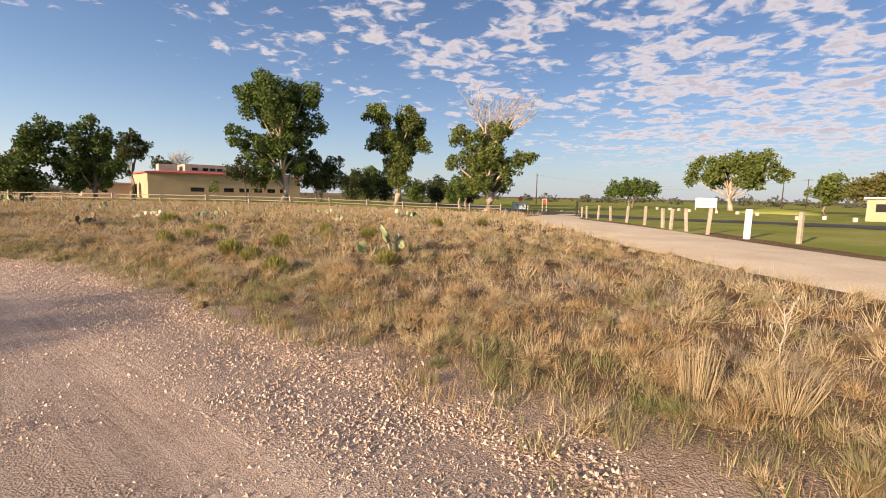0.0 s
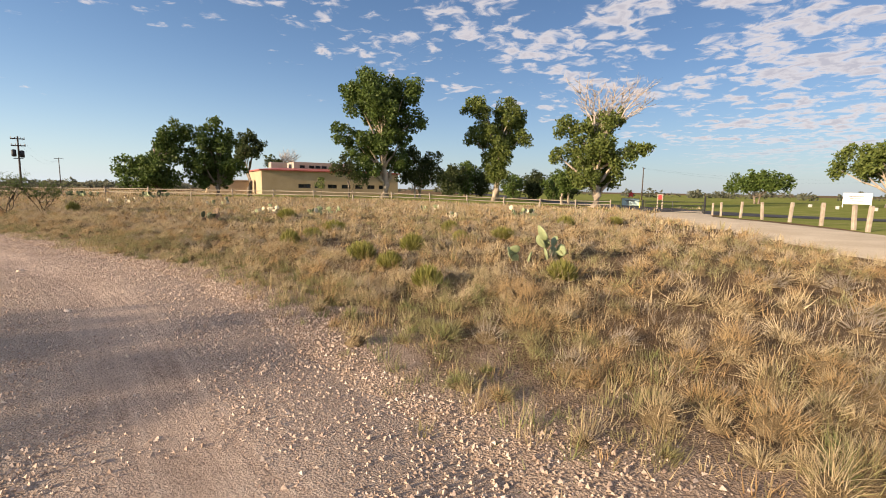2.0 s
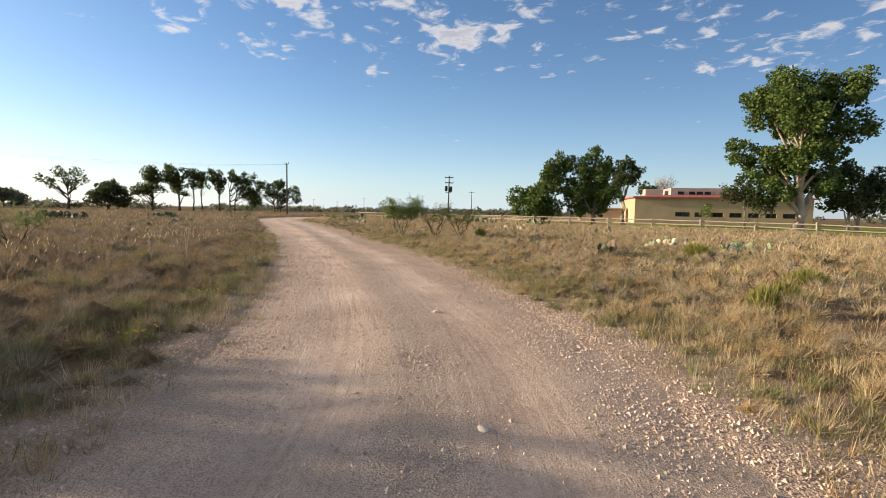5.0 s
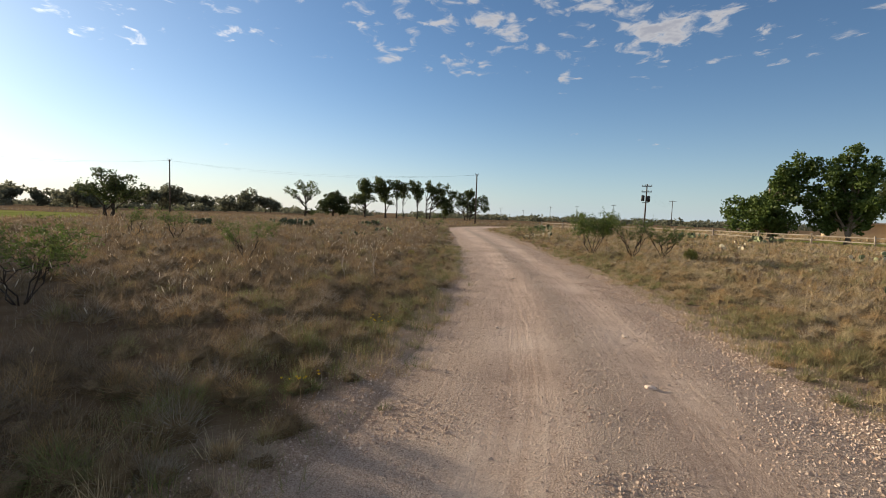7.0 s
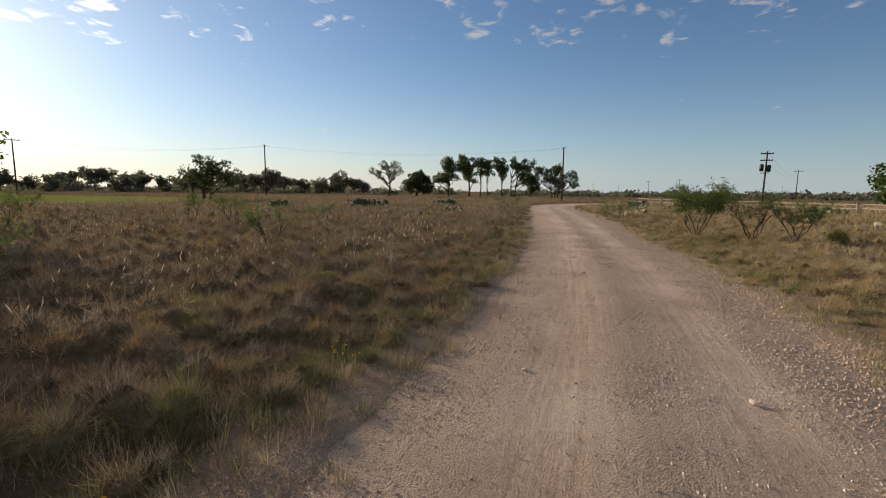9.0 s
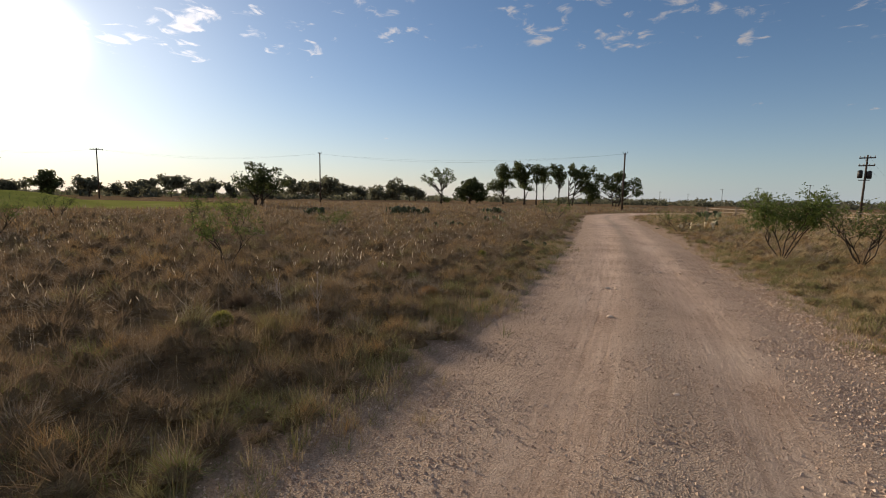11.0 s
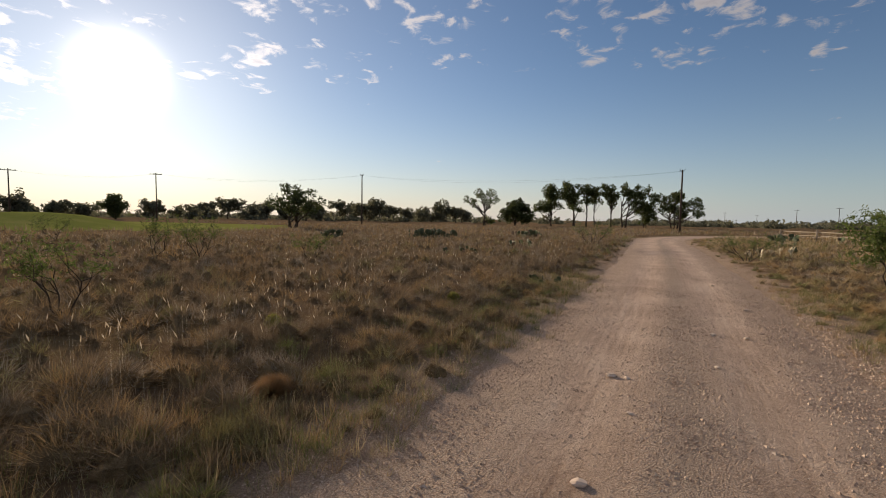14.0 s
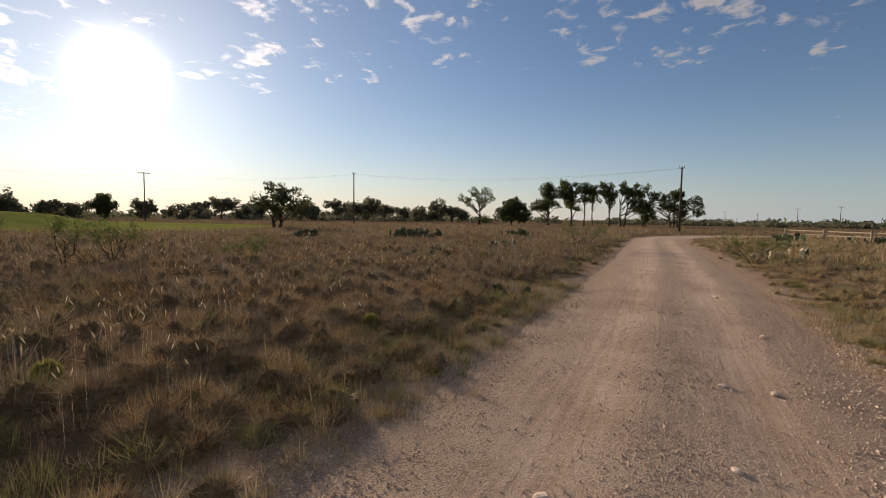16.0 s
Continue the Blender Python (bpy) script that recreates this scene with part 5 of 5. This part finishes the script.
# ---- grass ----
def sward(name, label, n, box, seed, kind, blades, height, width, near, far, zone, three=True, droop=.5, spread=.09, core=0):
    """Tussocks of grass as one mesh. near, far: distance from the trail. zone: a function that thins the places and scales the heights."""
    x, y, r = scatter(n, box, seed)
    d = np.abs(across(TRAIL, x, y))
    keep = (d >= near) & (d < far)
    s = across(ROAD_LINE, x, y)
    keep &= (np.abs(s) > 1.45) & (np.abs(across(TRACK_LINE, x, y)) > 2.2) & (np.abs(across(TARMAC_LINE, x, y)) > 3.8)
    x, y, s = x[keep], y[keep], s[keep]
    chance, tall = zone(x, y, s)
    keep = r.uniform(0, 1, len(x)) < chance
    x, y, s, tall = x[keep], y[keep], s[keep], tall[keep]
    m = len(x)
    mix = kind(x, y, s, r)
    hh = height * tall * np.clip(r.lognormal(-.08, .34, m), .4, 1.9) * np.where(s < 0, 1.12, 1.0)
    k = blades
    z = np.where(np.abs(s) < 2.4, np.maximum(land(x, y, s) + .02 - .10 * (np.abs(s) / 2.6) ** 2.5, ground_z(x, y, s)), ground_z(x, y, s))
    rep = np.repeat
    a = r.uniform(0, 6.283, m * k)
    wide = rep(spread * (.45 + .75 * tall) * r.uniform(.6, 1.5, m), k)
    rad = np.sqrt(r.uniform(0, 1, m * k)) * wide * .55
    bx, by = rep(x, k) + np.cos(a) * rad, rep(y, k) + np.sin(a) * rad
    bz = rep(z, k) - .015
    h = rep(hh, k) * r.uniform(.5, 1.12, m * k)
    u = np.clip(r.uniform(.05, 1, m * k) ** 1.1 * droop * rep(r.uniform(.6, 1.25, m), k), 0, 1.15)
    a2 = a + r.normal(0, .55, m * k)
    tx, ty = np.cos(a2) * h * u + .06 * h, np.sin(a2) * h * u + .04 * h
    b = r.uniform(0, 3.1416, m * k)
    w = width * r.uniform(.6, 1.4, m * k)
    sx, sy = np.cos(b) * w, np.sin(b) * w
    tz = h * np.maximum(1 - .62 * u * u, .12)
    mz = h * (.62 - .10 * u)
    if three:
        v = np.stack([np.stack([bx - sx, by - sy, bz], -1), np.stack([bx + sx, by + sy, bz], -1),
                      np.stack([bx + tx * .42 + sx * .8, by + ty * .42 + sy * .8, bz + mz], -1), np.stack([bx + tx * .42 - sx * .8, by + ty * .42 - sy * .8, bz + mz], -1),
                      np.stack([bx + tx, by + ty, bz + tz], -1)], 1)
        f = np.array([(0, 1, 2), (0, 2, 3), (3, 2, 4)])
    else:
        v = np.stack([np.stack([bx - sx, by - sy, bz], -1), np.stack([bx + sx, by + sy, bz], -1), np.stack([bx + tx, by + ty, bz + tz], -1)], 1)
        f = np.array([(0, 1, 2)])
    if core:
        # the dense heart of each tussock: short broad blades crossing one another
        g = core
        a = r.uniform(0, 6.283, m * g)
        rad = np.sqrt(r.uniform(0, 1, m * g)) * rep(spread * (.45 + .75 * tall) * r.uniform(.8, 1.2, m), g) * .8
        hc = rep(hh, g)
        cx, cy = rep(x, g) + np.cos(a) * rad, rep(y, g) + np.sin(a) * rad
        cz = rep(z, g) + hc * r.uniform(-.05, .3, m * g)
        dirn = np.stack([np.cos(a) * .7 + r.normal(0, .7, m * g), np.sin(a) * .7 + r.normal(0, .7, m * g), r.uniform(.1, 1.3, m * g)], -1)
        dirn *= (hc * r.uniform(.3, .62, m * g) / np.linalg.norm(dirn, axis=1))[:, None]
        b = r.uniform(0, 6.283, m * g)
        wd = np.stack([np.cos(b), np.sin(b), r.normal(0, .3, m * g)], -1) * (width * 1.6)
        c0 = np.stack([cx, cy, cz], -1)
        vd = np.stack([c0 - wd, c0 + wd, c0 + dirn], 1).reshape(-1, 3)
        fd = np.arange(len(vd)).reshape(-1, 3)
        idd = rep(mix, g)
    c = v.shape[1]
    f = (np.arange(m * k)[:, None, None] * c + f[None]).reshape(-1, 3)
    idx = rep(rep(mix, k), 3 if three else 1)
    v = v.reshape(-1, 3)
    if core:
        f = np.vstack([f, fd + len(v)])
        v, idx = np.vstack([v, vd]), np.concatenate([idx, idd])
    ob = mesh_object(name, v, f, [STRAW, GOLD, GREY, OLIVE, GREEN, BROWN_BACKLIT], index=idx)
    tagged(ob, label, "grass", kind="stuff")


def patches(x, y, k, seed):
    return waves(x, y, k, seed) + .5 * waves(x, y, k * 2.7, seed + 1)


def pick(x, y, s, r):
    """Which grass grows where: straw and gold, grey to the west, green in patches; darker brown for the backlit west.
    """
    n = len(x)
    u = r.uniform(0, 1, n)
    p = patches(x, y, .8, 40)
    q = patches(x, y, .45, 43)
    west_side = s < 0
    out = np.where(u < .42, 0, np.where(u < .68, 1, np.where(u < .86, 2, 3)))
    out = np.where((p > .4) & (u < .5), 3, out)
    out = np.where((q > .62) & (u > .55), 4, out)
    out = np.where(west_side & (u < .3), 2, np.where(west_side & (u > .3) & (u < .5), 1, out))
    # over half the western grass takes the brown darkened for backlight
    out = np.where(west_side & (r.uniform(0, 1, n) < .55), 5, out)
    verge = np.abs(s) < 3.2
    out = np.where(verge & (u > .55), np.where(u > .8, 4, 3), out)
    return out


def field(x, y, s):
    """Full in the open field, short and broken along the verge."""
    a = np.abs(s)
    edge = np.where(s > 0, 2.2, 1.8) + .35 * patches(x, y, 1.1, 50)
    full = smooth(a - edge, .2, 1.5)
    chance = np.clip(.06 * smooth(a, 1.75, 2.0) + .94 * smooth(a - edge, -.1, .9), 0, 1) * np.where(s < 0, .66 + .34 * smooth(patches(x, y, 2.1, 53), -.35, .35), .72 + .28 * smooth(patches(x, y, 1.4, 53), -.5, .2))
    tall = .22 + .78 * full * (.75 + .35 * patches(x, y, .9, 56))
    lawn = (np.hypot((x + 62) / 30, (y + 58) / 36) < 1) | ((across(TRACK_LINE, x, y) > 1.5) & (x > 4)) | ((y > 60 + .35 * x) & (x > -48))
    return np.where(lawn, 0, chance), np.maximum(tall, .15)


sward("field_grass", "dry straw and golden bunch grass covering the field", 16000, (-28, 8, -6, 20), 61, pick, 34, .21, .0017, 0, 5.2, field, False, 1.1, .2, 16)
sward("field_grass", "dry bunch grass in the middle of the field", 26000, (-42, 16, -16, 30), 62, pick, 16, .22, .0036, 5.2, 15, field, False, 1.0, .24)
sward("field_grass", "dry bunch grass farther out in the field", 52000, (-80, 26, -50, 58), 63, pick, 13, .35, .013, 15, 40, field, False, .8, .3)
sward("field_grass", "distant dry grass towards the fences and tree rows", 62000, (-130, 40, -110, 80), 64, pick, 5, .40, .038, 40, 100, field, False, .65, .5)


def thatch_zone(x, y, s):
    chance, tall = field(x, y, s)
    return chance, .5 + 0 * tall


sward("thatch", "flattened dry thatch lying between the tussocks", 15000, (-26, 8, -6, 20), 67, pick, 14, .22, .003, 0, 7, thatch_zone, False, 1.15, .3)


def verge_zone(x, y, s):
    a = np.abs(s)
    return np.where((a > np.where(s < 0, 1.5, 1.85)) & (a < 3.9), .95 * smooth(patches(x, y, 2.0, 70), -.6, .25) * smooth(a, np.where(s < 0, 1.6, 1.9), np.where(s < 0, 2.3, 2.6)) + .03, 0), np.where(s < 0, .42, .38)


def verge_pick(x, y, s, r):
    u = r.uniform(0, 1, len(x))
    return np.where(u < .3, 0, np.where(u < .45, 1, np.where(u < .8, 3, 4)))


sward("verge_grass", "short green and tan grass along the road verge", 62000, (-32, 6, -5, 17), 65, verge_pick, 26, .34, .003, 0, 7, verge_zone, False, 1.1, .17)


def tussocks(name, label, n, box, seed, near, far, blades, width, rings, sides, size=1.0):
    """Round bunch grasses: a matted heart with blades that fan and droop out of it."""
    x, y, r = scatter(n, box, seed)
    d = np.abs(across(TRAIL, x, y))
    s = across(ROAD_LINE, x, y)
    keep = (d >= near) & (d < far) & (np.abs(s) > 2.2) & (np.abs(across(TRACK_LINE, x, y)) > 2.9) & (np.abs(across(TARMAC_LINE, x, y)) > 4.2)
    x, y, s = x[keep], y[keep], s[keep]
    chance, tall = field(x, y, s)
    clear = smooth(patches(x, y, 1.7, 53), -.75, .05)
    keep = r.uniform(0, 1, len(x)) < chance * np.where(s < 0, .6 + .4 * clear, .25 + .75 * clear)
    x, y, s, tall = x[keep], y[keep], s[keep], tall[keep]
    m = len(x)
    rad = np.where(s < 0, 1.25, .95) * size * r.uniform(.12, .27, m) * (.5 + .6 * tall)
    hi = rad * r.uniform(.75, 1.35, m)
    z = ground_z(x, y, s)
    mix = pick(x, y, s, r)
    lean = r.normal(0, .28, (m, 2)) + np.array([.10, .06])
    # the matted heart
    t = np.linspace(0, .86, rings)
    a = np.linspace(0, 6.283, sides, endpoint=False)
    shell = np.concatenate([np.stack([np.cos(a) * math.cos(q * 1.571), np.sin(a) * math.cos(q * 1.571), np.full(sides, math.sin(q * 1.571))], -1) for q in t] + [np.array([[0, 0, 1.0]])])
    v = shell[None] * (np.stack([rad * .62, rad * .62, hi * .52], -1))[:, None] * r.uniform(.78, 1.2, (m, len(shell), 1))
    v[..., :2] += lean[:, None] * v[..., 2:3]
    v += np.stack([x, y, z - .03], -1)[:, None]
    f = []
    for q in range(rings - 1):
        for k in range(sides):
            p0, p1 = q * sides + k, q * sides + (k + 1) % sides
            f += [(p0, p1, p1 + sides), (p0, p1 + sides, p0 + sides)]
    f += [((rings - 1) * sides + k, (rings - 1) * sides + (k + 1) % sides, rings * sides) for k in range(sides)]
    f = (np.arange(m)[:, None, None] * len(shell) + np.array(f)[None]).reshape(-1, 3)
    v, idx = v.reshape(-1, 3), np.full(len(f), 6)
    # the blades
    k = np.repeat(np.arange(m), blades)
    c = len(k)
    th, up = r.uniform(0, 6.283, c), r.uniform(.0, 1, c) ** .8
    side = np.sqrt(1 - up * up)
    out = np.stack([np.cos(th) * side, np.sin(th) * side, up], -1)
    root = out * np.stack([rad, rad, hi], -1)[k] * r.uniform(.28, .66, c)[:, None]
    root[:, :2] += lean[k] * root[:, 2:3]
    root += np.stack([x, y, z - .02], -1)[k]
    way = out * .75 + r.normal(0, .34, (c, 3)) + np.array([0, 0, .38])
    way[:, :2] += lean[k] * .8
    way /= np.linalg.norm(way, axis=1)[:, None]
    ln = (rad[k] * r.uniform(.45, 1.05, c) * np.where(r.uniform(0, 1, c) < .06, 1.7, 1.0))[:, None]
    b = np.cross(way, r.normal(size=(c, 3)))
    b = b / np.linalg.norm(b, axis=1)[:, None] * width * r.uniform(.6, 1.4, c)[:, None]
    tip = root + way * ln
    tip[:, 2] -= (ln[:, 0] * side * r.uniform(.05, .5, c))
    w = np.stack([root - b, root + b, tip], 1)
    g = np.array([(0, 1, 2)])
    g2 = (np.arange(c)[:, None, None] * w.shape[1] + g[None]).reshape(-1, 3) + len(v)
    v, f, idx = np.vstack([v, w.reshape(-1, 3)]), np.vstack([f, g2]), np.concatenate([idx, np.repeat(mix[k], len(g))])
    ob = mesh_object(name, v, f, [STRAW, GOLD, GREY, OLIVE, GREEN, BROWN_BACKLIT, THATCH], index=idx)
    tagged(ob, label, "grass", kind="stuff")


tussocks("bunch_grass", "round dry bunch grasses with drooping blades beside the road", 13500, (-28, 8, -6, 20), 68, 0, 5.0, 230, .0017, 3, 7)
tussocks("bunch_grass", "round dry bunch grasses standing over the field grass", 17500, (-42, 16, -16, 30), 69, 5.0, 15, 100, .0036, 2, 6, 1.12)
tussocks("bunch_grass", "bunch grass clumps farther out in the field", 26000, (-70, 24, -40, 52), 70, 15, 36, 26, .011, 2, 5, 1.3)


def blade_fan(n, h, w, width, flare, rnd):
    """Slim upright blades in one tuft, as vertices and triangles."""
    a, k = rnd.uniform(0, 6.283, n), np.sqrt(rnd.uniform(0, 1, n))
    base = np.stack([np.cos(a) * k * w * .3, np.sin(a) * k * w * .3, np.full(n, -.03)], 1)
    hh = h * rnd.uniform(.45, 1.0, n)
    b = a + rnd.normal(0, .5, n)
    tip = base + np.stack([np.cos(b) * hh * flare * k, np.sin(b) * hh * flare * k, hh], 1)
    mid = base * .45 + tip * .55 + rnd.normal(size=(n, 3)) * .012
    q = rnd.uniform(0, 6.283, n)
    o = np.stack([np.cos(q), np.sin(q), 0 * q], 1) * width
    v = np.stack([base - o, base + o, mid + o, mid - o, tip], 1).reshape(-1, 3)
    i = np.arange(n)[:, None] * 5
    return v, np.vstack([i + [0, 1, 2], i + [0, 2, 3], i + [3, 2, 4]])


def straw_clump(x, y, h, w, n, mat, label, seed, flare=.35):
    rnd = np.random.RandomState(seed)
    e = thing("grass_clump", x, y, label=label, category="grass")
    v, f = blade_fan(int(n * 1.6), h, w, .0015, flare, rnd)
    mesh_object("foliage", v, f, [mat], e)


straw_clump(.66, 4.5, .54, .30, 110, STRAW, "tall upright clump of dead straw stems in the grass", 31, .22)
straw_clump(1.15, 4.3, .42, .34, 110, STRAW, "pale straw clump leaning out of the dry grass", 32, .5)
straw_clump(-16.2, 5.9, .42, .55, 240, OLIVE, "olive bunch of grass with pale seed heads by the verge", 34, .7)


def round_bunch(x, y, r, label, mat, seed):
    """One dense dome of fine dead blades."""
    rnd = np.random.RandomState(seed)
    e = thing("bunch_grass_dome", x, y, label=label, category="grass", group="round bunch grasses")
    n = 2600
    d = rnd.normal(size=(n, 3))
    d[:, 2] = np.abs(d[:, 2])
    d /= np.linalg.norm(d, axis=1)[:, None]
    tip = d * r * rnd.uniform(.8, 1.08, n)[:, None] * np.array([1, 1, .85])
    root = d * r * .3 * np.array([1, 1, .3])
    o = np.cross(d, rnd.normal(size=(n, 3)))
    o = o / np.linalg.norm(o, axis=1)[:, None] * .0022
    v = np.stack([root - o, root + o, tip], 1).reshape(-1, 3)
    mesh_object("foliage", v, np.arange(len(v)).reshape(-1, 3), [mat], e)


round_bunch(-18.64, 7.25, .22, "round rust-orange bunch of dead grass beside the road", RUST, 41)
round_bunch(-19.9, 5.9, .32, "round grey-brown bunch grass with lit rim", BROWN_BACKLIT, 42)
round_bunch(-20.6, 4.4, .30, "round olive-brown bunch grass in the field", OLIVE, 43)
round_bunch(-17.2, 4.9, .28, "low dark round bunch grass near the verge", BROWN_BACKLIT, 44)


def dead_weed(x, y, h, label, seed):
    """A bare forked dead weed stalk."""
    py = random.Random(seed)
    e = thing("dead_weed", x, y, label=label, category="weed", group="dead weed stalks")
    bm = bmesh.new()
    top = Vector((py.uniform(-.08, .08), py.uniform(-.08, .08), h))
    stem = wander((0, 0, -.04), top, 5, .02, py)
    tube(bm, stem, [.006, .0055, .005, .0045, .004, .0025], 5)
    for i in (2, 3, 4):
        for sgn in (-1, 1):
            q = stem[i] + Vector((sgn * py.uniform(.05, .14), py.uniform(-.06, .06), py.uniform(.1, .24)))
            tube(bm, wander(stem[i], q, 3, .012, py), [.004, .0035, .003, .002], 4)
            tube(bm, [q, q + Vector((0, 0, .015)), q + Vector((0, 0, .03))], [.003, .008, .003], 5)
    part("stalk", bm, DEAD, e)


dead_weed(-16.5, 6.2, .62, "bare pale forked weed stalk standing in dark grass", 51)
dead_weed(-16.9, 5.6, .5, "thin dead weed stalk among the tussocks", 52)
dead_weed(1.5, 4.9, .55, "thin pale dead weed stalk in straw grass", 53)


def flowering_weed(x, y, label, seed):
    """A low green weed with small yellow flower heads."""
    rnd = np.random.RandomState(seed)
    e = thing("flowering_weed", x, y, label=label, category="flower")
    v, f = blade_fan(420, .13, .42, .0024, 1.3, rnd)
    mesh_object("foliage", v, f, [GREEN], e)
    for _ in range(10):
        bm = bmesh.new()
        c = Vector((rnd.normal(0, .09), rnd.normal(0, .09), rnd.uniform(.09, .14)))
        ring = [bm.verts.new(c + Vector((math.cos(a) * .016 * (1 if k % 2 else .6), math.sin(a) * .016 * (1 if k % 2 else .6), .004 * (k % 2)))) for k, a in enumerate(6.2832 * i / 12 for i in range(12))]
        hub = bm.verts.new(c + Vector((0, 0, .008)))
        foot = bm.verts.new(c - Vector((0, 0, .012)))
        for k in range(12):
            bm.faces.new((ring[k], ring[(k + 1) % 12], hub))
            bm.faces.new((ring[(k + 1) % 12], ring[k], foot))
        part("flower_head", bm, PETAL, e, "small yellow flower head")


flowering_weed(-10.74, 5.22, "low green weed with bright yellow flowers at the road edge", 61)
flowering_weed(-13.0, 6.1, "low yellow-green flowering weed at the road edge", 62)


def plumes():
    """Pale seed heads that stand over the grass west of the road."""
    x, y, r = scatter(9000, (-45, -5, -16, 12), 66)
    s = across(ROAD_LINE, x, y)
    keep = (s < -3.0) & (r.uniform(0, 1, len(x)) < np.clip(.15 + 1.1 * patches(x, y, .7, 80), .01, 1))
    x, y = x[keep], y[keep]
    n = len(x)
    z = ground_z(x, y)
    h = r.uniform(.34, .62, n)
    a, ln = r.uniform(0, 6.283, n), r.uniform(.06, .12, n)
    dx, dy = np.cos(a) * .4 + .25, np.sin(a) * .4 + .15
    p = np.stack([x, y, z + h], -1)
    d = np.stack([dx, dy, np.ones(n)], -1)
    d /= np.linalg.norm(d, axis=1)[:, None]
    b = np.cross(d, r.normal(size=(n, 3)))
    b /= np.linalg.norm(b, axis=1)[:, None]
    c = np.cross(d, b)
    w = .0065
    L = ln[:, None]
    v = np.stack([p, p + d * L * .5 + b * w, p + d * L * .5 - b * .5 * w + c * w, p + d * L * .5 - b * .5 * w - c * w, p + d * L,
                  np.stack([x - .03, y - .02, z], -1), np.stack([x - .03 + .0016, y - .02, z], -1)], 1)
    f = np.array([(0, 1, 2), (0, 2, 3), (0, 3, 1), (4, 2, 1), (4, 3, 2), (4, 1, 3), (5, 6, 0)])
    f = (np.arange(n)[:, None, None] * 7 + f[None]).reshape(-1, 3)
    tagged(mesh_object("seed_heads", v.reshape(-1, 3), f, [PLUME]), "pale feathery seed heads standing over the grass", "grass", kind="stuff")


plumes()
